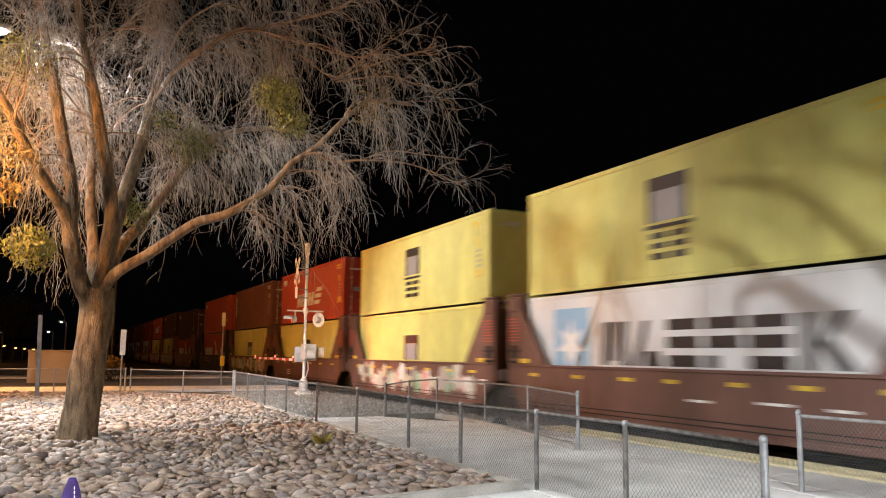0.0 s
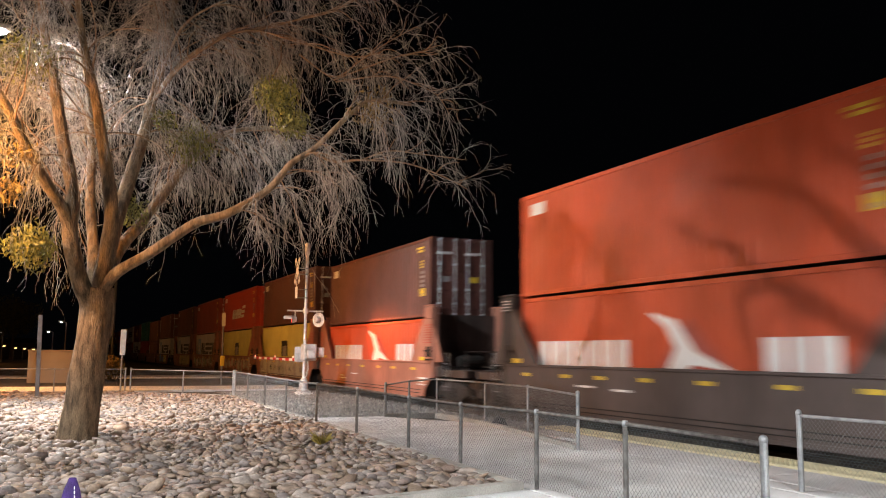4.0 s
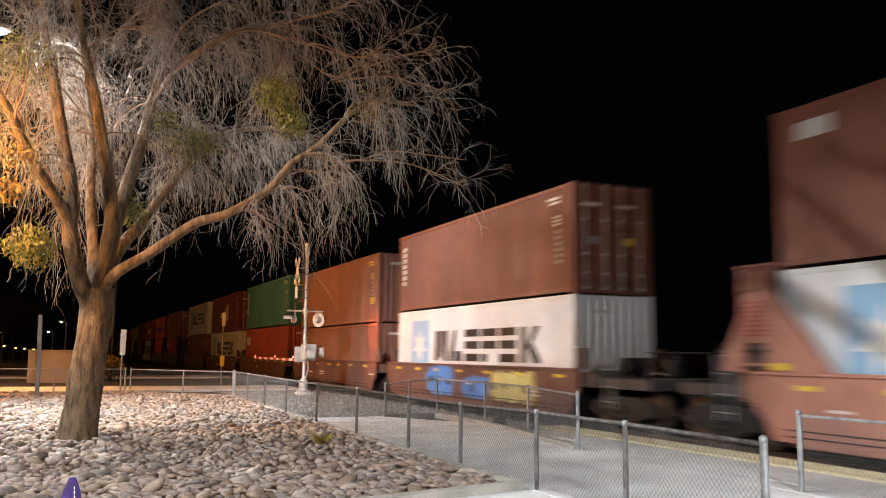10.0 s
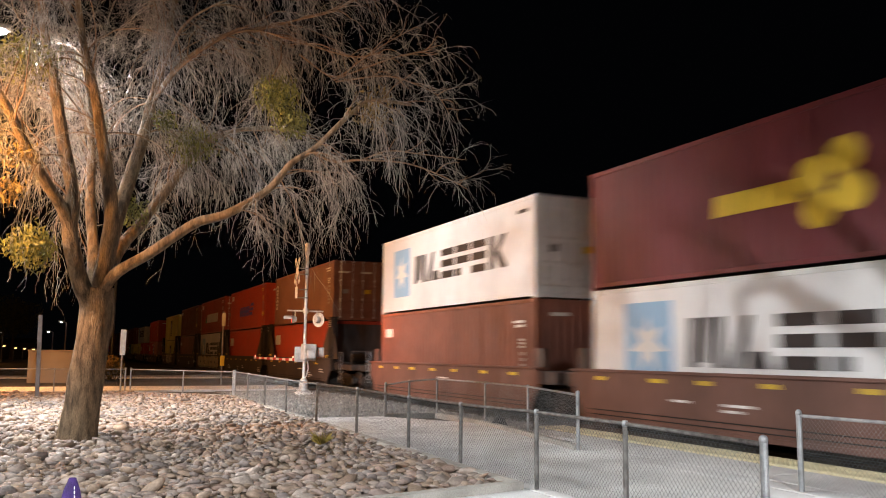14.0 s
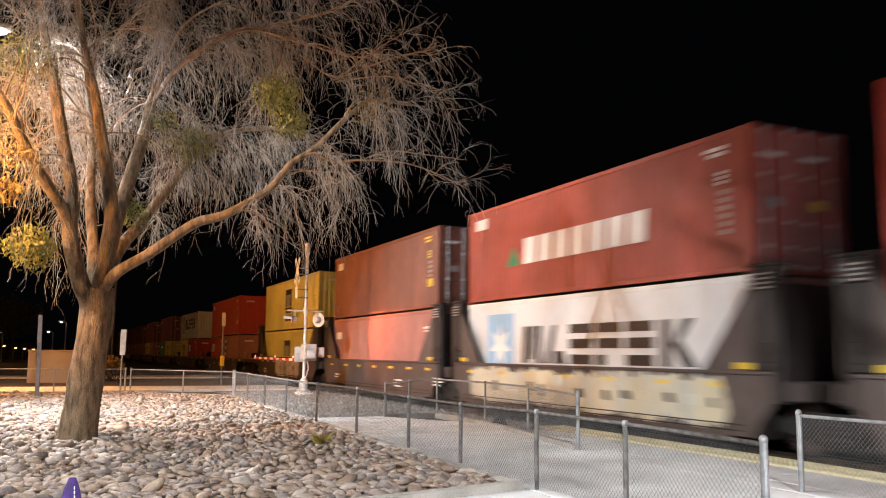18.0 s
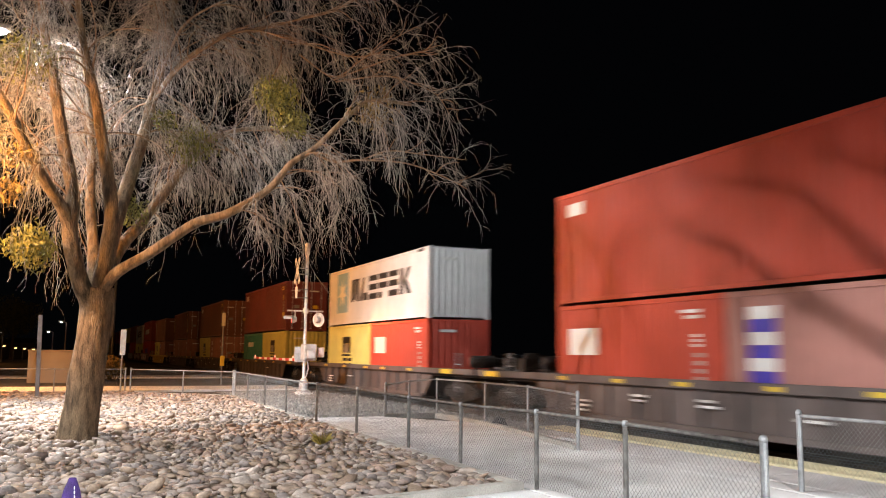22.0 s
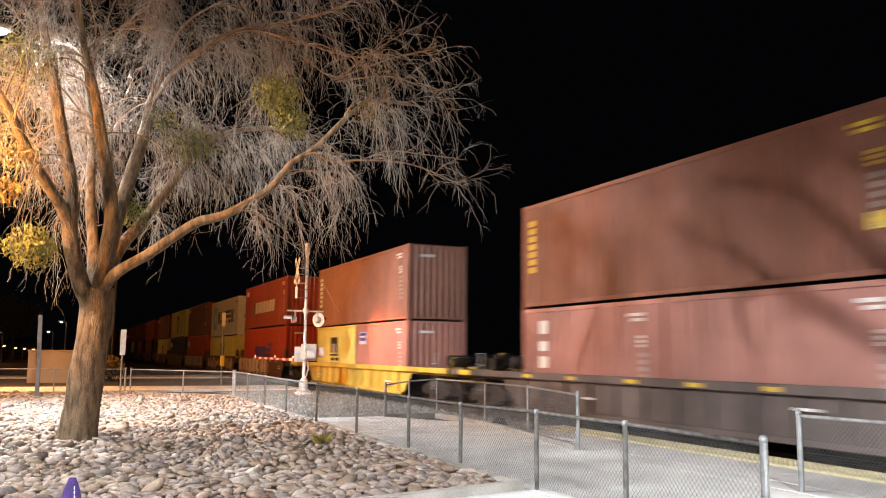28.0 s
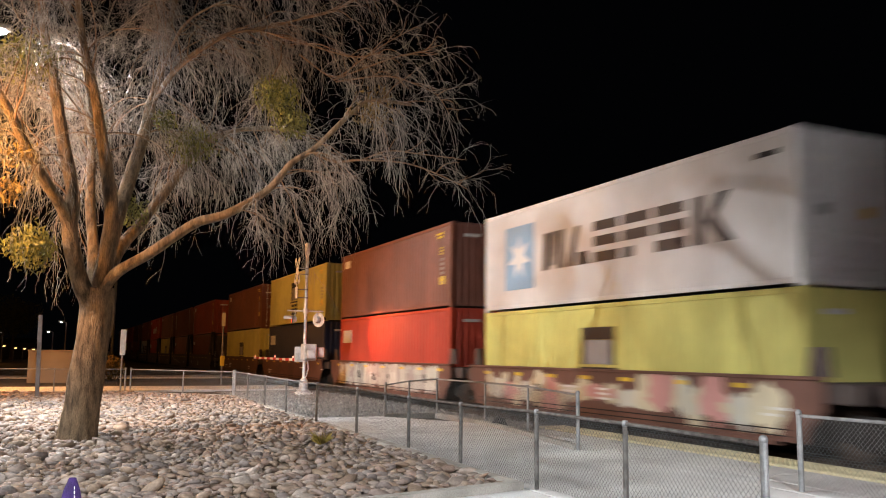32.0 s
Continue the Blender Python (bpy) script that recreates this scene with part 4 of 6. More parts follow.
# dark far buildings
for x, y, w, d, h in ((-118, 44, 8, 14, 2.4), (-95, 78, 30, 10, 2.0), (-190, -18, 8, 26, 3.2), (-70, 95, 40, 10, 1.8)):
    b = thing("far_building", pose(x, y, -0.1), "dark low building far behind the track", "building", "far buildings")
    part("wall", Geo().box(-w / 2, w / 2, -d / 2, d / 2, 0, h), M["far_dark"], b)
    part("roof", Geo().slab([(-w / 2 - 0.4, h), (w / 2 + 0.4, h), (0, h + 1.0)], -d / 2 - 0.4, d / 2 + 0.4), M["far_dark"], b)
far_tree = thing("far_tree", pose(-172, -22, -0.1), "dark leafy tree far down the street", "tree", "far trees")
part("trunk", Geo().tube([(0, 0, 0), (0.2, 0, 3.5), (0, 0.3, 6)], [0.35, 0.25, 0.1], 8), M["bark"], far_tree)
leaf_clump("crown", (0, 0, 8), 5.0, 2500, M["mistletoe"], far_tree, "", 0.35)
copy_thing(far_tree, pose(-185, -9, -0.1, 0, 0, 70))

# ---- bag and litter ----
bag = thing("chair_bag", pose(-4.5, 0.085, -0.01), "purple fabric bag of a folded camp chair standing upright", "bag")
gg = Geo()
prof = [(0.075, 0.0), (0.085, 0.05), (0.083, 0.5), (0.078, 0.85), (0.066, 0.98), (0.045, 1.07), (0.02, 1.125)]
gg.turned(prof, "z", (0, 0, 0), 24)
for i, v in enumerate(gg.v):
    f_ = 1 + 0.09 * noise.noise(Vector(v) * 9)
    gg.v[i] = (v[0] * f_ * 0.8, v[1] * f_ * (0.82 if v[2] > 0.9 else 1), v[2])
part("bag_body", gg, M["purple"], bag, "purple woven fabric", True)
seam = Geo()
for i in range(34):
    z = 0.4 + i * 0.0205
    r = float(np.interp(z, [h for _, h in prof], [r_ for r_, _ in prof]))
    seam.box(r * 0.78, r * 0.85 + 0.003, 0.006 - (z - 1.1) * 0.05, 0.0105 - (z - 1.1) * 0.05, z, z + 0.013)
part("stitching", seam, M["stitch"], bag, "white stitched seam")
lit = thing("dark_cloth", pose(-18.3, 9.74, -0.005), "small crumpled black cloth on the paving", "cloth")
gg = Geo()
gg.turned([(0.06, 0), (0.1, 0.015), (0.095, 0.07), (0.06, 0.13), (0.02, 0.15)], "z", (0, 0, 0), 16)
for i, v in enumerate(gg.v):
    f_ = 1 + 0.5 * noise.noise(Vector(v) * 9 + Vector((4, 1, 2)))
    gg.v[i] = (v[0] * f_ * 1.6, v[1] * f_ * 2.0, v[2] * 1.5 * (1 + 0.3 * noise.noise(Vector(v) * 12)))
part("folds", gg, M["black_cloth"], lit, "", True)

# ---- the train ----
SIDE_Y = 11.756
LONG, WIDE = 12.192, 2.438
LOW_Z = 0.385
TALL, PLAIN_H = 2.896, 2.591
SHORT = 6.058
meshes = {}


def cached(key, build, mat_key, smooth=False):
    if (key, mat_key) not in meshes:
        meshes[key, mat_key] = build().mesh(key[0] if isinstance(key, tuple) else key, M[mat_key], smooth)
    return meshes[key, mat_key]


def corrugated(length, height, pitch=0.278, depth=0.034, inset=0.012):
    """One long side: a folded steel sheet between the rails, at y = 0."""
    gg = Geo()
    x0, x1, z0, z1 = 0.09, length - 0.09, 0.15, height - 0.11
    n = int((x1 - x0) / pitch)
    p_ = (x1 - x0) / n
    prof = []
    for i in range(n):
        b = x0 + i * p_
        prof += [(b, inset), (b + p_ * 0.36, inset), (b + p_ * 0.5, inset + depth), (b + p_ * 0.86, inset + depth)]
    prof.append((x1, inset))
    for x, y in prof:
        gg.v += [(x, y, z0), (x, y, z1)]
    gg.f = [(2 * i, 2 * i + 2, 2 * i + 3, 2 * i + 1) for i in range(len(prof) - 1)]
    return gg


def smooth_side_geo(length, height):
    return Geo().box(0.09, length - 0.09, 0.012, 0.05, 0.15, height - 0.11)


def mirrored(gg):
    gg.v = [(x, WIDE - y, z) for x, y, z in gg.v]
    gg.f = [f[::-1] for f in gg.f]
    return gg


def end_geo(height):
    """A blind end wall: one folded sheet."""
    gg = Geo()
    n = 9
    w = (WIDE - 0.16) / n
    prof = []
    for i in range(n):
        y = 0.08 + i * w
        prof += [(y, -0.012), (y + w * 0.36, -0.012), (y + w * 0.5, -0.045), (y + w * 0.86, -0.045)]
    prof.append((WIDE - 0.08, -0.012))
    for y, x in prof:
        gg.v += [(x, y, 0.055), (x, y, height - 0.02)]
    gg.f = [(2 * i, 2 * i + 2, 2 * i + 3, 2 * i + 1) for i in range(len(prof) - 1)]
    return gg


def door_geo(height):
    """A door leaf with pressed panels, in one piece."""
    gg = Geo()
    zs = [0.14, 0.34, 0.36, 0.9, 0.92, 1.0, 1.02, 1.6, 1.62, 1.7, 1.72, height - 0.36, height - 0.34, height - 0.12]
    for i, z in enumerate(zs):
        x = -0.012 if i in (2, 3, 6, 7, 10, 11) else -0.03
        gg.v += [(x, 0.0, z), (x, 1.1, z)]
    gg.f = [(2 * i, 2 * i + 1, 2 * i + 3, 2 * i + 2) for i in range(len(zs) - 1)]
    n = len(gg.v)
    gg.v += [(-0.06, 0, 0.14), (-0.06, 1.1, 0.14), (-0.06, 0, height - 0.12), (-0.06, 1.1, height - 0.12)]
    gg.f += [(n, n + 1, 1, 0), (n - 2, n - 1, n + 3, n + 2), (n, n + 2, n + 3, n + 1)]
    return gg


def rod_geo(height):
    gg = Geo().tube([(0.012, 0, 0.1), (0.012, 0, height - 0.08)], 0.017, 6)
    for z in (0.12, 0.5, 1.0, 1.9, height - 0.1):
        gg.box(-0.015, 0.03, -0.045, 0.045, z, z + 0.07)
    return gg


def post_geo(height):
    """A corner post with its two castings, in one piece."""
    gg = Geo()
    rings = [(0.178, 0.0), (0.178, 0.118), (0.1, 0.125), (0.1, height - 0.125), (0.178, height - 0.118), (0.178, height)]
    for i, (w, z) in enumerate(rings):
        y = 0.162 if w > 0.15 else 0.095
        lo = -0.004 if w > 0.15 else 0.003
        gg.v += [(lo, lo, z), (w, lo, z), (w, y, z), (lo, y, z)]
        if i:
            b = 4 * (i - 1)
            gg.f += [(b + k, b + (k + 1) % 4, b + 4 + (k + 1) % 4, b + 4 + k) for k in range(4)]
    gg.f += [(3, 2, 1, 0), (20, 21, 22, 23)]
    return gg


def roof_geo(length, height):
    """The roof: one sheet with cross folds."""
    gg = Geo()
    n = int(length / 0.42)
    w = (length - 0.06) / n
    prof = []
    for i in range(n):
        x = 0.03 + i * w
        prof += [(x, height - 0.03), (x + w * 0.45, height - 0.03), (x + w * 0.5, height - 0.012), (x + w * 0.95, height - 0.012)]
    prof.append((length - 0.03, height - 0.03))
    for x, z in prof:
        gg.v += [(x, 0.03, z), (x, WIDE - 0.03, z)]
    gg.f = [(2 * i, 2 * i + 2, 2 * i + 3, 2 * i + 1) for i in range(len(prof) - 1)]
    return gg


FACE = -0.0045  # painted marks lie a little proud of the side


def plate(root, name, mat_key, x0, x1, z0, z1, lean=0.0, label="", y=FACE):
    return part(name, Geo().slab([(x0, z0), (x1, z0), (x1 + lean, z1), (x0 + lean, z1)], y, y + 0.02), M[mat_key], root, label)


def star(root, cx, cz, r, mat_key, points=7):
    o = []
    for i in range(points * 2):
        a = math.pi * i / points + math.pi / 2
        rr = r if i % 2 == 0 else r * 0.42
        o.append((cx + rr * math.cos(a), cz + rr * math.sin(a)))
    part("star", Geo().slab(o, FACE - 0.004, FACE + 0.01), M[mat_key], root, "white star")


def bar(root, mat_key, pts, y=FACE):
    part("name_bar", Geo().slab(pts, y, y + 0.02), M[mat_key], root)


def name_blocks(root, mat_key, x0, x1, z0, z1, count, lean=0.0, gap=0.16):
    """A row of plain leaning blocks in the place of a painted name."""
    w = (x1 - x0) / count
    for i in range(count):
        a, b = x0 + i * w + gap * w / 2, x0 + (i + 1) * w - gap * w / 2
        bar(root, mat_key, [(a, z0), (b, z0), (b + lean, z1), (a + lean, z1)])


def name_stripes(root, mat_key, x0, x1, z0, z1):
    """The wide black name on the white boxes, as plain wedges, slats and bars."""
    w, h = (x1 - x0) / 6, z1 - z0
    g_ = 0.1 * w
    a = x0
    bar(root, mat_key, [(a, z0), (a + 0.24 * w, z0), (a + 0.3 * w, z1), (a + 0.06 * w, z1)])
    bar(root, mat_key, [(a + 0.34 * w, z0 + 0.1 * h), (a + 0.5 * w, z0 + 0.1 * h), (a + 0.62 * w, z1), (a + 0.38 * w, z1)])
    bar(root, mat_key, [(a + 0.64 * w, z0), (a + 0.88 * w, z0), (a + 0.9 * w, z1), (a + 0.7 * w, z1)])
    a += w
    bar(root, mat_key, [(a, z0), (a + 0.26 * w, z0), (a + 0.52 * w, z1), (a + 0.36 * w, z1)])
    bar(root, mat_key, [(a + 0.4 * w, z0), (a + 0.88 * w, z0), (a + 0.8 * w, z0 + 0.32 * h), (a + 0.44 * w, z0 + 0.32 * h)])
    for k in (2, 3, 4):
        a = x0 + k * w + g_ * 0.5
        for j, (u0, u1) in enumerate(((0.0, 0.24), (0.39, 0.63), (0.77, 1.0))):
            if k == 3 and j == 0:
                bar(root, mat_key, [(a, z0), (a + 0.3 * w, z0), (a + 0.3 * w, z0 + 0.24 * h), (a, z0 + 0.24 * h)])
                continue
            bar(root, mat_key, [(a, z0 + u0 * h), (a + 0.84 * w, z0 + u0 * h), (a + 0.84 * w, z0 + u1 * h), (a, z0 + u1 * h)])
    a = x0 + 5 * w + g_
    bar(root, mat_key, [(a, z0), (a + 0.26 * w, z0), (a + 0.26 * w, z1), (a, z1)])
    bar(root, mat_key, [(a + 0.32 * w, z0 + 0.45 * h), (a + 0.62 * w, z0), (a + 0.95 * w, z0), (a + 0.55 * w, z0 + 0.55 * h), (a + 0.9 * w, z1), (a + 0.62 * w, z1)])


def mark_arch(root, x, z, w=1.35, h=1.0, small=True):
    """The black arch and two blocks of the yellow boxes."""
    t = 0.3
    plate(root, "emblem", "mark_black", x, x + w, z + h - t, z + h, label="black emblem")
    plate(root, "emblem", "mark_black", x, x + 0.16, z, z + h - t - 0.002)
    plate(root, "emblem", "mark_black", x + w - 0.16, x + w, z, z + h - t - 0.002)
    plate(root, "emblem", "grey", x + 0.17, x + w - 0.17, z + 0.01, z + h - t - 0.01)
    plate(root, "emblem", "mark_black", x - 0.1, x + w + 0.1, z - 0.14, z - 0.06)
    if small:
        for k in (0, 1):
            a = x + 0.1 + k * 0.68
            for dz, th in ((-0.36, 0.13), (-0.58, 0.12), (-0.82, 0.14)):
                plate(root, "emblem", "mark_black", a, a + 0.5, z + dz, z + dz + th)


def mark_star(root, z):
    """The blue square with a star and the row of black blocks on the white boxes."""
    plate(root, "emblem", "mark_blue", 1.3, 2.9, z - 0.42, z + 1.4, label="blue square emblem")
    star(root, 2.1, z + 0.48, 0.66, "mark_white")
    name_stripes(root, "mark_black", 3.4, 10.5, z, z + 1.0)


def mark_lean(root, z, mat_key):
    """Leaning blocks with two wings."""
    name_blocks(root, mat_key, 3.6, 7.0, z, z + 0.68, 5, 0.2, 0.36)
    plate(root, "emblem", mat_key, 3.7, 6.9, z + 0.26, z + 0.42, 0.03, y=FACE + 0.002)
    plate(root, "emblem", mat_key, 7.1, 8.05, z + 0.02, z + 0.22, 0.07)
    plate(root, "emblem", mat_key, 7.25, 8.3, z + 0.34, z + 0.54, 0.07)
    plate(root, "emblem", mat_key, 7.5, 8.45, z + 0.66, z + 0.86, 0.07)


def mark_wide(root, z):
    """A green triangle and a row of white blocks."""
    part("emblem", Geo().slab([(2.5, z), (3.25, z), (2.9, z + 0.55)], FACE, FACE + 0.02), M["mark_green"], root, "green triangle emblem")
    name_blocks(root, "mark_white", 3.4, 9.05, z, z + 0.72, 7, 0.06, 0.24)


def mark_bird(root, z):
    """White blocks and a white wing shape."""
    name_blocks(root, "mark_white", 0.9, 4.9, z - 0.1, z + 0.55, 7, 0, 0.3)
    part("emblem", Geo().slab([(5.6, z + 1.15), (6.5, z + 0.95), (7.1, z + 0.3), (8.2, z - 0.1), (7.0, z + 0.02), (6.6, z - 0.3), (6.2, z - 0.1), (6.5, z + 0.35), (6.2, z + 0.8)], FACE, FACE + 0.02),
         M["mark_white"], root, "white wing emblem")
    part("emblem", Geo().slab([(5.7, z - 0.3), (8.3, z - 0.3), (6.9, z + 1.0)], FACE + 0.003, FACE + 0.02), M["rust_red"], root)
    name_blocks(root, "mark_white", 8.9, 10.7, z - 0.1, z + 0.55, 3, 0, 0.3)


def mark_clover(root, z):
    for dx, dz in ((0, 0.62), (0.66, 0.85), (0.1, 0.0), (0.75, 0.2)):
        o = [(6.75 + dx + 0.36 * math.cos(a * 0.6283), z + dz + 0.34 * math.sin(a * 0.6283)) for a in range(10)]
        part("emblem", Geo().slab(o, FACE, FACE + 0.02), M["mark_yellow"], root, "yellow leaf emblem")
    name_blocks(root, "mark_yellow", 4.25, 6.45, z + 0.2, z + 0.62, 6, 0.06, 0.12)


def mark_corner(root, height, length, tint="mark_white", column="", label_plate=True):
    """Small number bars near both ends, as plain bars."""
    if label_plate:
        plate(root, "label_plate", "mark_white", 0.5, 1.2, height - 0.62, height - 0.3)
    x = length - 1.45
    for k, (w, dz) in enumerate(((0.52, 0.36), (0.4, 0.48), (0.18, 0.86), (0.18, 0.96), (0.18, 1.06))):
        plate(root, "number_bar", tint, x + 0.75 - w, x + 0.75, height - dz, height - dz + (0.07 if k < 2 else 0.06))
    if tint == "mark_yellow":
        plate(root, "label_plate", "mark_yellow", length - 0.92, length - 0.52, 0.8, 1.08)
    for k in range(6):
        plate(root, "number_bar", "spray_ash", length - 0.82, length - 0.62, height - 1.3 + 0.03 - k * 0.16, height - 1.3 + 0.12 - k * 0.16)
    if column:
        for k in range(7):
            plate(root, "number_bar", column, 0.38, 0.62, height - 0.62 - k * 0.215, height - 0.47 - k * 0.215)


def container(colour, x, z, height, length, label, doors=False, smooth_side=False, marks=(), group="containers on the train"):
    """A steel shipping container; its rear lower corner on the near side is its origin."""
    root = thing("shipping_container", pose(x, SIDE_Y, z), label, "container", group)
    sz = (length, height)
    sheet = smooth_side_geo if smooth_side else corrugated
    part("side_panel", cached(("side_panel", *sz, smooth_side), lambda: sheet(length, height), colour), None, root)
    part("side_panel", cached(("side_panel", *sz, smooth_side, 1), lambda: mirrored(sheet(length, height)), colour), None, root)
    part("roof", cached(("roof", *sz), lambda: roof_geo(length, height), colour), None, root)
    part("underframe", cached(("underframe", *sz), lambda: Geo().box(0.05, length - 0.05, 0.09, WIDE - 0.09, 0.09, 0.14), "truck_iron"), None, root)
    for y in (0.0, WIDE - 0.06):
        part("bottom_rail", cached(("bottom_rail", *sz), lambda: Geo().box(0.1, length - 0.1, 0, 0.06, 0.055, 0.155, 0.006), colour), None, root, at=pose(0, y, 0))
        part("top_rail", cached(("top_rail", *sz), lambda: Geo().box(0.1, length - 0.1, 0, 0.06, height - 0.115, height - 0.008, 0.006), colour), None, root, at=pose(0, y, 0))
    for k, (px, py) in enumerate(((0, 0), (length, 0), (length, WIDE), (0, WIDE))):
        m = Matrix.Translation((px, py, 0)) @ Matrix.Diagonal((1 if px == 0 else -1, 1 if py == 0 else -1, 1, 1))
        part("corner_post", cached(("corner_post", height), lambda: post_geo(height), colour), None, root, at=m)
    blind = cached(("end_wall", height), lambda: end_geo(height), colour)
    if doors:
        for k in (0, 1):
            d = part("door", cached(("door", height), lambda: door_geo(height), colour), None, root, at=pose(length, 0.11 + k * 1.115, 0))
            for y in (0.25, 0.85):
                part("lock_rod", cached(("lock_rod", height), lambda: rod_geo(height), "signal_grey"), None, d, at=pose(0, y, 0))
            part("number_bar", Geo().box(-0.008, 0.002, 0.15, 0.7, height - 0.6, height - 0.52), M["mark_white"], d)
            part("number_bar", Geo().box(-0.008, 0.002, 0.35, 0.65, height * 0.45, height * 0.45 + 0.2), M["mark_yellow" if k else "grey"], d)
        for z0, z1 in ((0.02, 0.14), (height - 0.12, height - 0.01)):
            part("end_rail", Geo().box(length - 0.08, length, 0.1, WIDE - 0.1, z0, z1), M[colour], root)
    else:
        part("end_wall", blind, None, root, at=pose(length, 0, 0))
        part("number_bar", Geo().box(length - 0.02, length - 0.004, 0.5, 1.1, height - 0.48, height - 0.38), M["mark_white"], root)
    part("end_wall", blind, None, root, at=Matrix.Translation((0, WIDE, 0)) @ Matrix.Rotation(math.pi, 4, "Z"))
    for fn in marks:
        fn(root)
    MOVING.append((root, x, SIDE_Y, z))
    return root


def wheelset(root, x, z=0.0):
    """A two-axle truck under a wagon."""
    tr = part("truck", cached("bolster", lambda: Geo().box(-0.2, 0.2, -0.95, 0.95, 0.45, 0.75, 0.03), "truck_iron"), None, root, at=pose(x, 0, 0))
    for s in (-1, 1):
        part("side_frame", cached("side_frame", lambda: Geo().slab([(-1.25, 0.4), (-1.15, 0.62), (-0.55, 0.78), (0.55, 0.78), (1.15, 0.62), (1.25, 0.4), (0.9, 0.36), (0.4, 0.2), (-0.4, 0.2), (-0.9, 0.36)], -0.07, 0.07),
                                  "truck_iron"), None, tr, at=pose(0, s * 1.0, 0))
        part("spring_nest", cached("spring_nest", lambda: Geo().turned([(0.14, 0.3), (0.16, 0.34), (0.13, 0.4), (0.16, 0.46), (0.13, 0.52), (0.15, 0.6)], "z", (0, 0, 0), 10), "truck_iron"), None, tr, at=pose(0, s * 1.06, 0))
        for a in (-0.89, 0.89):
            part("wheel", cached("wheel", lambda: Geo().turned([(0.48, -0.075), (0.48, -0.055), (0.455, -0.05), (0.455, 0.05), (0.4, 0.06), (0.36, 0.02), (0.16, 0.0), (0.14, 0.07), (0.09, 0.09)], "y", (0, 0, 0), 20), "wheel_steel"), None, tr, at=Matrix.Translation((a, s * 0.75, 0.455)) @ Matrix.Rotation(0 if s > 0 else math.pi, 4, "Z"))
            part("axle_box", cached("axle_box", lambda: Geo().box(-0.13, 0.13, -0.12, 0.12, -0.12, 0.14, 0.02), "truck_iron"), None, tr, at=pose(a, s * 1.0, 0.455))
    for a in (-0.89, 0.89):
        part("axle", cached("axle", lambda: Geo().tube([(0, -0.98, 0.455), (0, 0.98, 0.455)], 0.075, 10), "wheel_steel"), None, tr, at=pose(a, 0, 0))
    return tr


def spray(root, seed, x0, x1, tints, z0=0.42, z1=1.28, y=-1.467):
    """Sprayed lettering: overlapping ragged patches of paint."""
    solid = len(set(tints)) <= 2
    r = random.Random(seed)
    x, i = x0, 0
    while x < x1:
        w = r.uniform(0.35, 0.95)
        h = (z1 - z0) * (r.uniform(0.9, 1.1) if solid else r.uniform(0.4, 1.05))
        cz = (z0 + z1) / 2 + r.uniform(-0.2, 0.2) * (0.2 if solid else 1)
        o = []
        for k in range(18):
            a = 2 * math.pi * k / 18
            c, s = math.cos(a), math.sin(a)
            q = (abs(c) ** 3 + abs(s) ** 3) ** (-1 / 3) * r.uniform(0.6, 1.1)
            o.append((x + w / 2 + c * q * w * 0.52, min(z1, max(z0, cz + s * q * h * 0.5))))
        part("sprayed_paint", Geo().slab(o, y - 0.004 - 0.0012 * (i % 4), y + 0.02), M[tints[i % len(tints)]], root)
        if i % 2 == 0:
            b = r.uniform(0.15, 0.3)
            part("sprayed_paint", Geo().slab([(x + w * 0.35, cz - b * 0.5), (x + w * 0.7, cz - b * 0.6), (x + w * 0.6, cz + b * 0.5), (x + w * 0.3, cz + b * 0.4)], y - 0.012, y + 0.01), M[r.choice(tints + ["mark_black"])], root)
        x += w * (r.uniform(0.35, 0.5) if solid else r.uniform(0.45, 0.85))
        i += 1


def sill_marks(root, seed, length, z=1.16, y=-1.47, step=1.75):
    r = random.Random(seed)
    x = 0.5
    while x < length:
        part("reflector", Geo().box(x, x + r.choice((0.3, 0.38)), y - 0.009, y + 0.006, z, z + 0.085), M["mark_yellow"], root)
        if r.random() < 0.45:
            dz = r.uniform(0.2, 0.5)
            for k in range(r.choice((1, 2, 3))):
                part("number_bar", Geo().box(x + 0.7, x + r.uniform(0.95, 1.45), y - 0.009, y + 0.006, z - dz - 0.11 * k, z - dz - 0.11 * k + 0.05), M["mark_white"], root)
        x += step * r.uniform(0.85, 1.2)


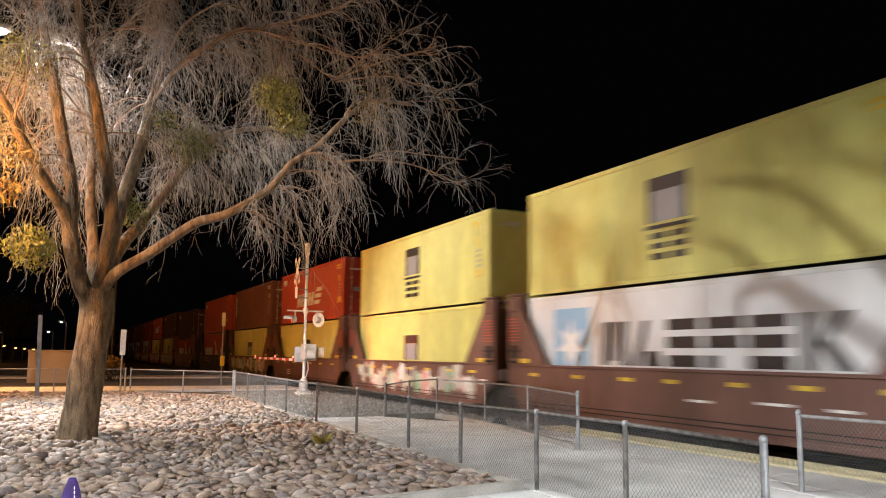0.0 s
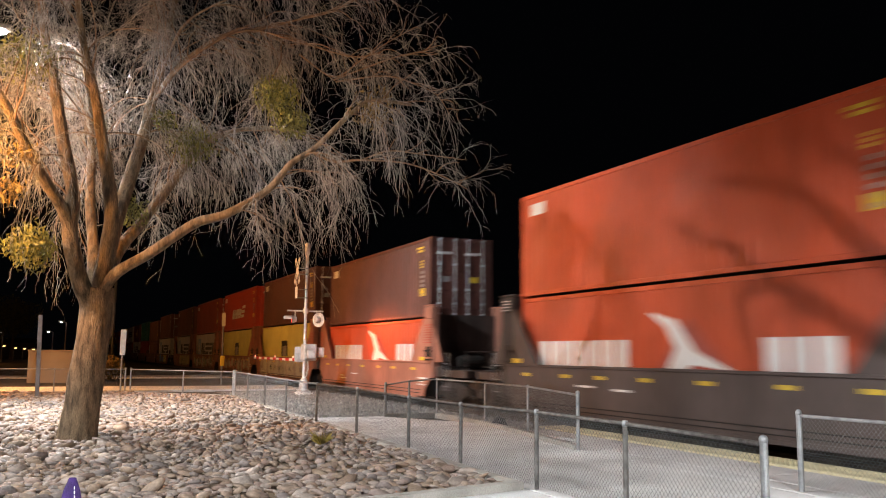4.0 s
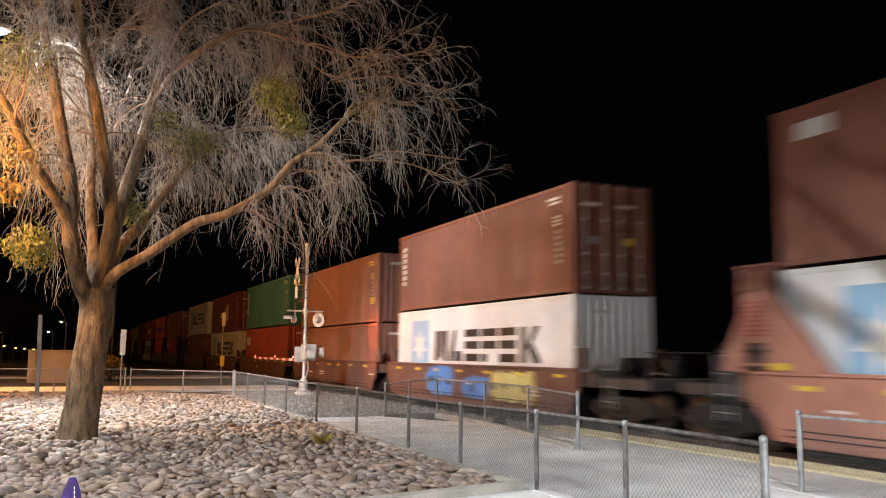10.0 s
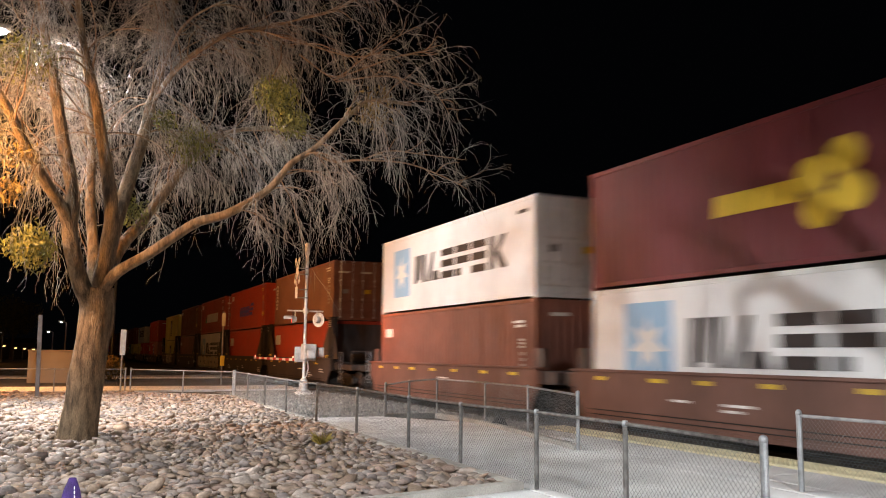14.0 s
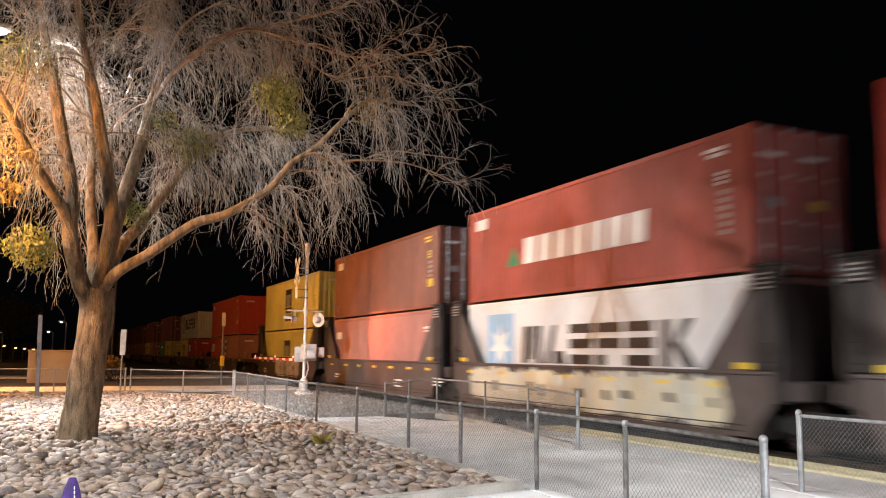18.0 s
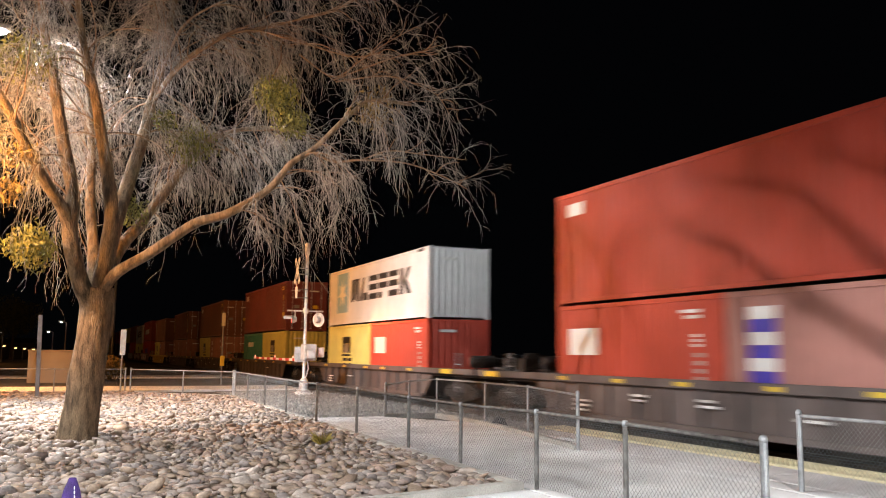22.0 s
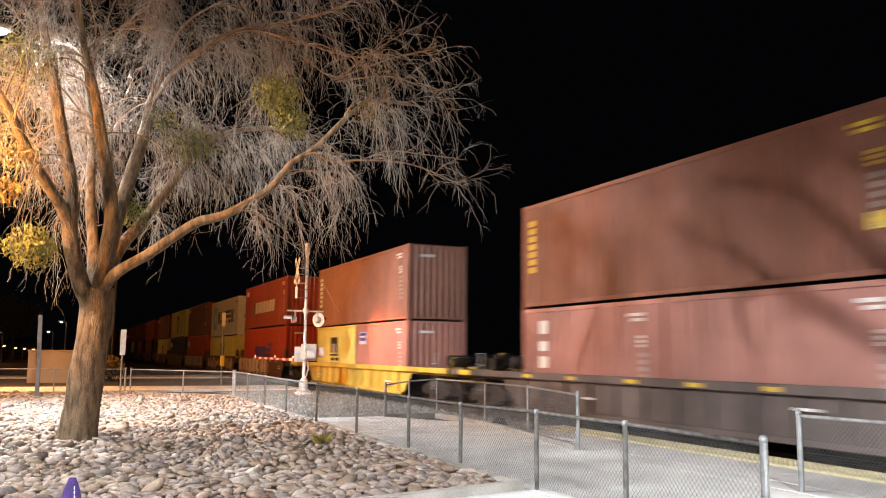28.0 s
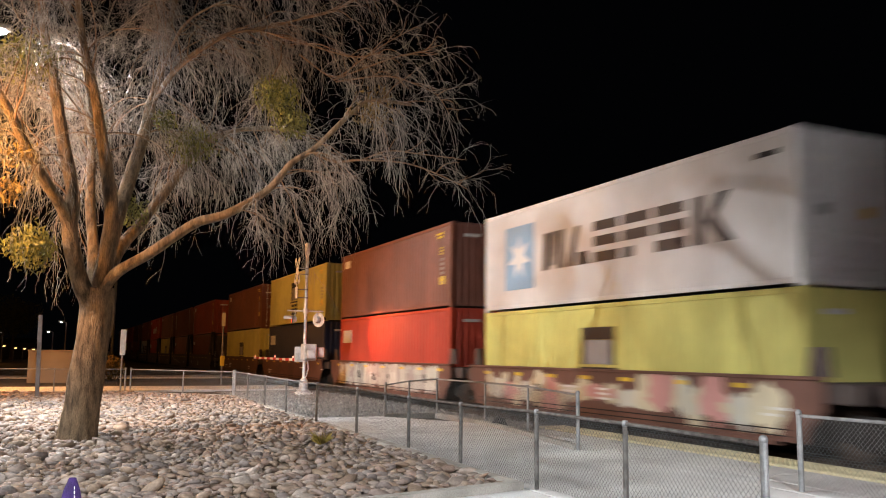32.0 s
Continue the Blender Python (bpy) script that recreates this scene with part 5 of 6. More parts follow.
def end_gear(root, x, d, z):
    """Brake gear on an end platform: an air tank on its cradle, a valve case, pipes and a grab ladder."""
    m = pose(x, 0, z, 0, 0, 0 if d > 0 else 180)
    tank = part("air_tank", cached("air_tank", lambda: Geo().turned([(0.05, -0.5), (0.17, -0.45), (0.2, -0.38), (0.2, 0.38), (0.17, 0.45), (0.05, 0.5)], "y", (0.25, 0.2, 0.28), 14), "truck_iron"), None, root, at=m)
    part("cradle", cached("cradle", lambda: Geo().box(0.12, 0.38, -0.1, -0.04, 0, 0.14).box(0.12, 0.38, 0.44, 0.5, 0, 0.14), "truck_iron"), None, tank)
    part("valve_case", cached("valve_case", lambda: Geo().box(-0.35, -0.05, -0.75, -0.35, 0.0, 0.42, 0.03).turned([(0.09, 0), (0.1, 0.05), (0.04, 0.16)], "z", (-0.2, -0.55, 0.42), 10), "truck_iron"), None, root, at=m)
    part("pipe", cached("brake_pipe", lambda: Geo().tube([(-0.2, -0.3, 0.08), (0.1, -0.15, 0.1), (0.25, -0.3, 0.3), (0.5, -0.9, 0.12), (0.6, -1.15, 0.05)], 0.025, 6), "wheel_steel"), None, root, at=m)
    side = pose(x, -1.24, z)
    part("grab_ladder", cached("grab_ladder", lambda: Geo().tube([(-0.2, 0, -0.7), (-0.2, 0, 0.55), (0.2, 0, 0.55), (0.2, 0, -0.7)], 0.016, 6).tube([(-0.2, 0, 0.2), (0.2, 0, 0.2)], 0.014, 6).tube([(-0.2, 0, -0.2), (0.2, 0, -0.2)], 0.014, 6)
                               .tube([(-0.2, 0, -0.55), (0.2, 0, -0.55)], 0.014, 6), "galv"), None, root, at=side)


def well_car(kind, colour, x, label, first=False, last=False, tints=(), spray_span=(0.8, 11.2), seed=1):
    """One unit of a double-stack wagon. kind: 'bulkhead', 'low' or 'single'. Its origin is on the track under the rear end of its load."""
    root = thing("well_wagon", pose(x, TRACK_Y, 0), label, "railway wagon", "wagons of the train")
    dark = "car_dark" if colour != "car_yellow" else "car_yellow"
    if kind == "single":
        for s in (-1, 1):
            near = s < 0
            sill = Geo().box(-4.2, 16.4, s * 1.5 if near else 1.36, -1.36 if near else 1.5, 1.08, 1.26, 0.012)
            part("top_sill", sill, M[colour], root)
            part("side_sheet", Geo().slab([(-0.9, 1.08), (13.1, 1.08), (12.3, 0.3), (-0.1, 0.3)], s * 1.36 - 0.015, s * 1.36 + 0.015), M[colour], root)
            for k in range(12):
                part("rib", cached("rib", lambda: Geo().box(-0.06, 0.06, -0.05, 0.05, 0.32, 1.08, 0.006), colour), None, root, at=pose(0.35 + k * 1.045, s * 1.4, 0))
            part("bottom_sill", Geo().box(-0.1, 12.3, s * 1.45 - 0.06, s * 1.45 + 0.06, 0.24, 0.36, 0.01), M[colour], root)
        part("well_floor", Geo().box(0, 12.2, -1.3, 1.3, 0.3, 0.372), M[dark], root)
        # added dark plates hide the box's lit ends below the sill
        for xe in (-0.07, 12.222):
            part("end_sheet", Geo().box(xe, xe + 0.035, -1.34, 1.34, 0.24, 1.0), M["truck_iron"], root)
        for a, b, tx, wx in ((-4.2, -0.35, -2.45, -4.2), (12.55, 16.4, 14.65, 16.4)):
            part("end_deck", Geo().box(a, b, -1.34, 1.34, 1.0, 1.2, 0.02).box(min(a, b) + 0.2, b - 0.2, -0.4, 0.4, 0.75, 1.0), M[dark], root)
            wheelset(root, tx)
            part("coupler", Geo().box(wx - 0.35 if wx < 0 else wx - 0.1, wx + 0.1 if wx < 0 else wx + 0.35, -0.12, 0.12, 0.72, 0.98, 0.03), M["truck_iron"], root)
            end_gear(root, a + 1.6 if wx < 0 else b - 1.6, 1 if wx < 0 else -1, 1.2)
            part("handrail", Geo().tube([(wx, -1.3, 1.2), (wx, -1.3, 1.6), (wx, 0.9, 1.6), (wx, 0.9, 1.2)], 0.018, 6), M[colour if colour == "car_yellow" else "truck_iron"], root)
            part("brake_stand", Geo().box(wx - 0.12, wx + 0.12, 0.4, 0.7, 1.2, 1.5, 0.02).turned([(0.22, -0.02), (0.24, 0.0), (0.22, 0.02)], "x", (wx, 0.55, 1.55), 14), M["car_yellow" if colour == "car_yellow" else "truck_iron"], root)
        sill_marks(root, seed, 12.0, 1.12, -1.5, 2.4)
        for k in (-3.6, 14.0):
            part("reflector", Geo().box(k, k + 0.75, -1.512, -1.49, 1.09, 1.24), M["mark_yellow"], root)
    else:
        high = 1.42 if kind == "bulkhead" else 1.36
        post_mat, slat_mat = ("car_black", "spray_ash") if colour == "car_dark" else (colour, "rust_red")
        for s in (-1, 1):
            o = [(-0.55, high), (12.75, high), (12.75, 0.85), (12.4, 0.55), (12.3, 0.27), (-0.1, 0.27), (-0.2, 0.55), (-0.55, 0.85)]
            part("side_sheet", Geo().slab(o, s * 1.45 - 0.015, s * 1.45 + 0.015), M[colour], root)
            part("top_sill", Geo().box(-0.6, 12.8, s * 1.45 - 0.06, s * 1.45 + 0.06, high - 0.015, high + 0.05, 0.01), M[colour], root)
            part("bottom_sill", Geo().box(0.5, 11.7, s * 1.45 - 0.05, s * 1.45 + 0.05, 0.2, 0.3, 0.01), M[colour], root)
            for z in (0.36, 0.47):
                part("rub_rail", Geo().box(0.2, 12.0, s * 1.465 - 0.02, s * 1.465 + 0.02, z, z + 0.022), M["truck_iron"], root)
            if kind == "bulkhead":
                for xe, d in ((0.0, 1), (LONG, -1)):
                    part("gusset", Geo().slab([(xe + d * 1.25, high + 0.03), (xe - d * 0.05, 3.0), (xe - d * 0.8, 3.0), (xe - d * 0.8, high + 0.03)][::d], s * 1.42 - 0.02, s * 1.42 + 0.02), M[colour], root)
                    part("end_post", Geo().box(min(xe - d * 0.1, xe - d * 0.8), max(xe - d * 0.1, xe - d * 0.8), s * 1.32 - 0.13, s * 1.32 + 0.13, 0.9, 3.36, 0.03), M[post_mat], root)
                    part("post_box", Geo().box(xe - d * 0.45 - 0.3, xe - d * 0.45 + 0.3, s * 1.47 - 0.03, s * 1.47 + 0.03, 2.92, 3.3, 0.02), M[post_mat], root)
                    # dark iron panel, slightly proud of the post
                    part("post_panel", Geo().box(xe - d * 0.45 - 0.2, xe - d * 0.45 + 0.2, s * 1.455 - 0.02, s * 1.455 + 0.02, 1.62, 1.98, 0.02), M["truck_iron"], root, "dark raised panel")
                    part("post_cap", Geo().box(xe - d * 0.45 - 0.38, xe - d * 0.45 + 0.38, s * 1.32 - 0.15, s * 1.32 + 0.15, 3.365, 3.42, 0.015), M[post_mat], root)
                    part("reflector", Geo().box(xe + d * 0.1 - 0.2, xe + d * 0.1 + 0.2, s * 1.445 - 0.012, s * 1.445 + 0.012, 1.5, 1.62), M["mark_yellow"], root)
                    z_slat, n_slat, w_slat, y_slat = (2.95, 4, 0.17, 1.485) if colour == "car_dark" else (2.1, 8, 0.3, 1.46)
                    for k in range(n_slat):
                        part("louvre", Geo().box(xe - d * 0.45 - w_slat, xe - d * 0.45 + w_slat, s * y_slat - 0.02, s * y_slat + 0.025, z_slat + 0.085 * k, z_slat + 0.035 + 0.085 * k), M[slat_mat], root)
                    for k in range(2):
                        part("step", Geo().box(xe - d * 0.45 - 0.26, xe - d * 0.45 + 0.26, s * 1.48 - 0.03, s * 1.48 + 0.03, 1.5 + 0.3 * k, 1.56 + 0.3 * k), M["truck_iron"], root)
            else:
                for xe, d in ((0.0, 1), (LONG, -1)):
                    part("end_stand", Geo().slab([(xe - d * 0.1, high + 0.04), (xe - d * 0.55, high + 0.04), (xe - d * 0.5, 1.9), (xe - d * 0.2, 1.9)][::d], s * 1.25 - 0.06, s * 1.25 + 0.06), M[dark], root)
        part("well_floor", Geo().box(0, 12.2, -1.3, 1.3, 0.3, 0.372), M[dark], root)
        # dark plates added to keep the lit box ends from showing
        for xe in (-0.058, 12.222):
            part("end_sheet", Geo().box(xe, xe + 0.035, -1.43, 1.43, 0.24, 0.94), M["truck_iron"], root)
        for xe, d in ((0.0, 1), (LONG, -1)):
            part("end_deck", Geo().box(min(xe - d * 0.06, xe - d * 1.1), max(xe - d * 0.06, xe - d * 1.1), -1.3, 1.3, 0.95, 1.3, 0.03), M[dark], root)
            if kind == "bulkhead":
                part("bulkhead", Geo().box(min(xe - d * 0.2, xe - d * 0.32), max(xe - d * 0.2, xe - d * 0.32), -1.2, 1.2, 1.3, 3.1, 0.01), M[dark], root)
        for is_end, xe, d in ((last, 0.0, 1), (first, LONG, -1)):
            if is_end and kind == "bulkhead":
                for s in (-1, 1):
                    part("outer_gusset", Geo().slab([(xe - d * 0.78, high + 0.03), (xe - d * 0.78, 2.7), (xe - d * 1.45, high + 0.03)][::d], s * 1.36 - 0.02, s * 1.36 + 0.02), M[colour], root)
            if is_end:
                end_gear(root, xe - d * 1.5, d, 1.2)
        if last:
            wheelset(root, -1.75)
            part("end_deck", Geo().box(-2.9, -1.1, -1.2, 1.2, 0.95, 1.2, 0.02), M[dark], root)
            part("brake_stand", Geo().box(-2.6, -2.4, -0.3, 0.2, 1.2, 1.9, 0.02).turned([(0.28, -0.02), (0.3, 0), (0.28, 0.02)], "x", (-2.62, -0.05, 1.75), 14), M[dark], root)
            part("coupler", Geo().box(-3.3, -2.85, -0.12, 0.12, 0.7, 0.98, 0.03), M["truck_iron"], root)
        else:
            wheelset(root, -1.25)
        if first:
            wheelset(root, LONG + 1.75)
            part("end_deck", Geo().box(LONG + 1.1, LONG + 2.9, -1.2, 1.2, 0.95, 1.2, 0.02), M[dark], root)
            part("handrail", Geo().tube([(LONG + 2.85, -1.15, 1.2), (LONG + 2.85, -1.15, 1.8), (LONG + 2.85, 1.15, 1.8), (LONG + 2.85, 1.15, 1.2)], 0.022, 6), M[dark], root)
            part("coupler", Geo().box(LONG + 2.85, LONG + 3.3, -0.12, 0.12, 0.7, 0.98, 0.03), M["truck_iron"], root)
        sill_marks(root, seed, 12.0)
    if tints:
        spray(root, seed, spray_span[0], spray_span[1], list(tints), 0.34, 1.4 if kind != "single" else 1.05, -1.467 if kind != "single" else -1.38)
    MOVING.append((root, x, TRACK_Y, 0.0))
    return root


MOVING = []
GREY_TINTS = ("spray_pale", "spray_cream", "spray_ash", "spray_green", "spray_pale", "spray_pink", "mark_white")
PINK_TINTS = ("spray_ash", "spray_pale")
LOUD_TINTS = ("mark_white", "mark_white", "mark_white", "spray_pink")
LEMON_TINTS = ("spray_cream", "spray_lemon")
CREAM_TINTS = ("spray_cream", "spray_pale", "spray_cream", "spray_pink")
U, Lw = TALL, PLAIN_H


def up(fn, *a):
    return lambda root: fn(root, *a)


ARCH = [lambda r: mark_arch(r, 5.25, 1.35), up(mark_corner, U, LONG, "mark_yellow", "", False)]
ARCH_LOW = [lambda r: mark_arch(r, 5.25, 1.12, 1.35, 0.9, False)]
ARCH_SHORT = [lambda r: mark_arch(r, 2.3, 1.35, 1.05, 0.72)]
STAR = [up(mark_star, 1.0), lambda r: plate(r, "number_bar", "mark_black", 11.2, 11.75, 2.45, 2.55)]
STAR_LOW = [up(mark_star, 1.12)]
LEAN = [up(mark_lean, 0.9, "mark_white"), up(mark_corner, U, LONG, "mark_yellow")]
LEAN_BLUE = [up(mark_lean, 0.95, "mark_deep_blue"), up(mark_corner, U, LONG, "mark_yellow")]
LEAN_BLUE_LOW = [up(mark_lean, 1.05, "mark_deep_blue")]
WIDE_MARK = [up(mark_wide, 0.98), up(mark_corner, U, LONG)]
BIRD_LOW = [up(mark_bird, 1.15)]
CLOVER = [up(mark_clover, 0.98), up(mark_corner, U, LONG, "spray_cream", "", False)]
PLAIN = [up(mark_corner, U, LONG, "mark_yellow")]
PLAIN_COL = [up(mark_corner, U, LONG, "mark_white", "mark_white", False)]
GOLD_COL = [up(mark_corner, U, LONG, "mark_yellow", "mark_yellow", False)]
GOLD_DOT = [lambda r: plate(r, "number_bar", "mark_yellow", 0.25, 0.65, 0.75, 0.98), up(mark_corner, U, LONG, "mark_yellow", "", False)]
LOW_COL = [up(mark_corner, Lw, LONG, "mark_white", "", True)]
LOW_PLATE = [lambda r: plate(r, "label_plate", "mark_white", 0.46, 1.6, 1.8, 2.35)]
LOW_BLUE = [lambda r, k=k: plate(r, "label_plate", "mark_white" if k == 0 or k % 2 else "mark_blue", 0.6, 1.25, 2.2 - 0.21 * (k + 1), 2.2 - 0.21 * k - 0.004) for k in range(6)]
SHORT_PLATE = [lambda r: plate(r, "label_plate", "mark_white", 0.55, 1.75, 1.35, 2.0), up(mark_corner, Lw, SHORT, "mark_white", "", False)]
SHORT_BLUE = [lambda r, k=k: plate(r, "label_plate", "mark_deep_blue" if k % 2 else "mark_white", 0.58, 1.25, 2.28 - 0.24 * (k + 1), 2.28 - 0.24 * k - 0.004) for k in range(6)]
BLUE_SIGN = [lambda r: plate(r, "label_plate", "mark_white", 0.55, 1.35, 1.72, 2.24), lambda r: plate(r, "label_plate", "mark_deep_blue", 0.6, 1.3, 1.86, 2.0, y=FACE - 0.004),
             lambda r: plate(r, "label_plate", "mark_deep_blue", 0.6, 1.3, 2.08, 2.2, y=FACE - 0.004), up(mark_corner, Lw, SHORT, "mark_white", "", False)]
SHORT_COL = [lambda r: plate(r, "number_bar", "mark_white", 0.9, 1.25, 1.9, 2.25), lambda r: plate(r, "number_bar", "mark_white", 0.9, 1.25, 1.45, 1.7), lambda r: plate(r, "number_bar", "mark_white", 0.9, 1.25, 1.0, 1.3),
             up(mark_corner, Lw, SHORT, "mark_white", "", False)]
SHORT_NOTE = [up(mark_corner, Lw, SHORT, "mark_white", "", False)]
SHORT_NAME = [lambda r: name_blocks(r, "mark_white", 1.6, 3.3, 1.7, 2.0, 4, 0.02, 0.12)]

NAMES = {"yellow": "pale yellow", "white": "white", "red": "bright red", "rust_red": "faded red", "orange": "orange-red", "brown": "rusty brown", "tan_brown": "weathered tan-brown", "dark_brown": "dark brown",
         "maroon": "dark maroon", "dark_red": "dark faded red", "salmon": "faded salmon-pink", "teal": "sea-green", "green": "green", "navy": "dark navy"}


def box40(colour, marks, top, x, doors, height, z):
    label = f"{NAMES[colour]} forty-foot steel container {'stacked on another one' if top else 'in a wagon well'}"
    return container(colour, x, z, height, LONG, label, doors, colour == "white", marks)


def box20(colour, marks, x, half, doors=False):
    return container(colour, x + (LONG - SHORT if half else 0), LOW_Z, PLAIN_H, SHORT, f"{NAMES[colour]} twenty-foot steel container in a wagon well", doors, False, marks)


LOW_LOWER, LOW_UPPER = {5, 11, 19, 20, 21, 22, 23, 24, 25, 27}, {21}
# rear end of each load at the start, upper box, lower boxes, wagon
LOADS = [
    (-20.36, ("yellow", ARCH, 0), [("white", STAR_LOW, 0)], ("bulkhead", "car_brown", (), "f")),
    (-35.0, ("yellow", ARCH, 0), [("yellow", ARCH_LOW, 0)], ("bulkhead", "car_brown", GREY_TINTS, "")),
    (-49.63, ("red", LEAN, 1), [("yellow", ARCH_LOW, 0)], ("bulkhead", "car_brown", (), "")),
    (-64.45, ("brown", PLAIN_COL, 1), [("yellow", ARCH_LOW, 0)], ("bulkhead", "car_brown", GREY_TINTS, "")),
    (-79.2, ("orange", PLAIN, 0), [("orange", BIRD_LOW, 0)], ("bulkhead", "car_dark", (), "l")),
    (-97.99, ("dark_brown", PLAIN, 1), [("orange", BIRD_LOW, 0)], ("bulkhead", "car_pink", (), "f")),
    (-112.96, ("dark_brown", PLAIN, 1), [("yellow", ARCH_LOW, 0)], ("bulkhead", "car_pink", PINK_TINTS, "")),
    (-127.62, ("red", LEAN, 0), [("yellow", ARCH_LOW, 0)], ("bulkhead", "car_pink", ("spray_ash", "spray_pale", "spray_pink"), "")),
    (-142.45, ("rust_red", PLAIN, 1), [("white", STAR_LOW, 0)], ("bulkhead", "car_pink", GREY_TINTS, "")),
    (-157.32, ("brown", PLAIN, 0), [("white", STAR_LOW, 0)], ("bulkhead", "car_pink", LEMON_TINTS, "l")),
    (-176.31, ("brown", PLAIN_COL, 1), [("white", STAR_LOW, 0)], ("low", "car_brown", ("spray_blue",), "f")),
    (-190.93, ("tan_brown", GOLD_DOT, 0), [("tan_brown", LOW_BLUE, 0)], ("low", "car_brown", (), "")),
    (-206.01, ("teal", PLAIN_COL, 1), [("rust_red", LOW_PLATE, 0)], ("low", "car_brown", (), "")),
    (-221.15, ("maroon", CLOVER, 1), [("white", STAR_LOW, 1)], ("low", "car_brown", (), "")),
    (-236.09, ("white", STAR, 1), [("brown", LOW_COL, 0)], ("low", "car_brown", (), "l")),
    (-255.17, ("tan_brown", PLAIN_COL, 1), [("red", LOW_PLATE, 0)], ("bulkhead", "car_dark", (), "f")),
    (-270.13, ("red", LEAN_BLUE, 0), [("red", LOW_PLATE, 0)], ("bulkhead", "car_dark", (), "")),
    (-285.2, ("rust_red", WIDE_MARK, 1), [("white", STAR_LOW, 0)], ("bulkhead", "car_dark", ("spray_pale", "spray_cream"), "")),
    (-299.87, ("brown", PLAIN, 1), [("salmon", LOW_COL, 0)], ("bulkhead", "car_dark", (), "")),
    (-314.92, ("yellow", ARCH, 0), [("yellow", ARCH_LOW, 0)], ("bulkhead", "car_dark", ("spray_cream", "spray_ash"), "l")),
    (-336.05, ("red", PLAIN, 0), [("red", SHORT_PLATE, 0, 0), ("salmon", SHORT_BLUE, 0, 1)], ("single", "car_grey", (), "")),
    (-356.89, ("white", STAR, 0), [("yellow", ARCH_SHORT, 0, 0), ("red", SHORT_PLATE, 0, 1)], ("single", "car_grey", (), "")),
    (-377.81, ("dark_red", PLAIN, 1), [("green", SHORT_NAME, 0, 0), ("yellow", ARCH_SHORT, 0, 1)], ("single", "car_grey", (), "")),
    (-398.87, ("brown", PLAIN, 1), [("yellow", ARCH_SHORT, 0, 0), ("salmon", SHORT_COL, 1, 1)], ("single", "car_grey", (), "")),
    (-419.6, ("brown", GOLD_COL, 1), [("salmon", SHORT_COL, 0, 0), ("salmon", SHORT_NOTE, 0, 1)], ("single", "car_grey", (), "")),
    (-440.55, ("tan_brown", PLAIN_COL, 0), [("yellow", ARCH_SHORT, 0, 0), ("salmon", BLUE_SIGN, 0, 1)], ("single", "car_yellow", (), "")),
    (-459.45, ("rust_red", WIDE_MARK, 0), [("red", LEAN_BLUE_LOW, 0)], ("low", "car_brown", LOUD_TINTS, "f")),
    (-474.35, ("white", STAR, 1), [("yellow", ARCH_LOW, 0)], ("low", "car_brown", CREAM_TINTS, "")),
    (-489.1, ("brown", PLAIN, 0), [("red", LOW_PLATE, 0)], ("low", "car_brown", PINK_TINTS, "")),
    (-503.9, ("yellow", ARCH, 0), [("navy", LOW_PLATE, 0)], ("low", "car_brown", (), "")),
    (-518.7, ("brown", PLAIN, 1), [("yellow", ARCH_LOW, 0)], ("low", "car_brown", (), "l")),
    (-537.6, ("rust_red", PLAIN, 0), [("brown", LOW_COL, 0)], ("bulkhead", "car_dark", (), "f")),
    (-552.4, ("brown", PLAIN_COL, 1), [("salmon", LOW_COL, 0)], ("bulkhead", "car_dark", (), "")),
    (-567.2, ("tan_brown", PLAIN, 0), [("yellow", ARCH_LOW, 0)], ("bulkhead", "car_dark", (), "")),
    (-582.0, ("red", LEAN, 0), [("rust_red", LOW_PLATE, 0)], ("bulkhead", "car_dark", (), "")),
    (-596.8, ("brown", PLAIN, 0), [("white", STAR_LOW, 0)], ("bulkhead", "car_dark", (), "l")),
    (-615.6, ("dark_brown", PLAIN, 0), [("brown", LOW_COL, 0)], ("low", "car_brown", (), "f")),
    (-630.4, ("rust_red", PLAIN, 0), [("tan_brown", LOW_COL, 0)], ("low", "car_brown", (), "")),
    (-645.2, ("brown", PLAIN, 0), [("yellow", ARCH_LOW, 0)], ("low", "car_brown", (), "")),
    (-660.0, ("tan_brown", PLAIN, 0), [("brown", LOW_COL, 0)], ("low", "car_brown", (), "l")),
]
CAR_WORDS = {"bulkhead": "double-stack well wagon with tall end bulkheads", "low": "double-stack well wagon with low plain sides", "single": "double-stack well wagon with ribbed sides"}
CAR_TINT = {"car_brown": "rusty brown", "car_dark": "dark grimy brown", "car_pink": "faded salmon-pink", "car_grey": "dark grey", "car_yellow": "yellow"}
for i, (x, upper, lower, (kind, tint, tints, ends)) in enumerate(LOADS):
    words = f"{'graffitied ' if tints else ''}{CAR_TINT[tint]} {CAR_WORDS[kind]}"
    car = well_car(kind, tint, x, words, "f" in ends, "l" in ends, tints, {26: (-0.3, 8.5), 10: (3.3, 4.8), 9: (4.7, 11.8), 19: (4.2, 9.4)}.get(i, (0.6, 11.4)), 100 + i)
    if i == 10:
        spray(car, 7, 6.15, 7.3, ["spray_blue"], 0.34, 1.1)
        spray(car, 8, 8.1, 10.1, ["spray_lemon"], 0.36, 1.3)
    low_h = PLAIN_H if i in LOW_LOWER else TALL
    box40(upper[0], upper[1], True, x, bool(upper[2]), PLAIN_H if i in LOW_UPPER else TALL, LOW_Z + low_h + 0.009)
    for spec in lower:
        if len(spec) == 4:
            box20(spec[0], spec[1], x, spec[3], bool(spec[2]))
        else:
            box40(spec[0], spec[1], False, x, bool(spec[2]), low_h, LOW_Z)


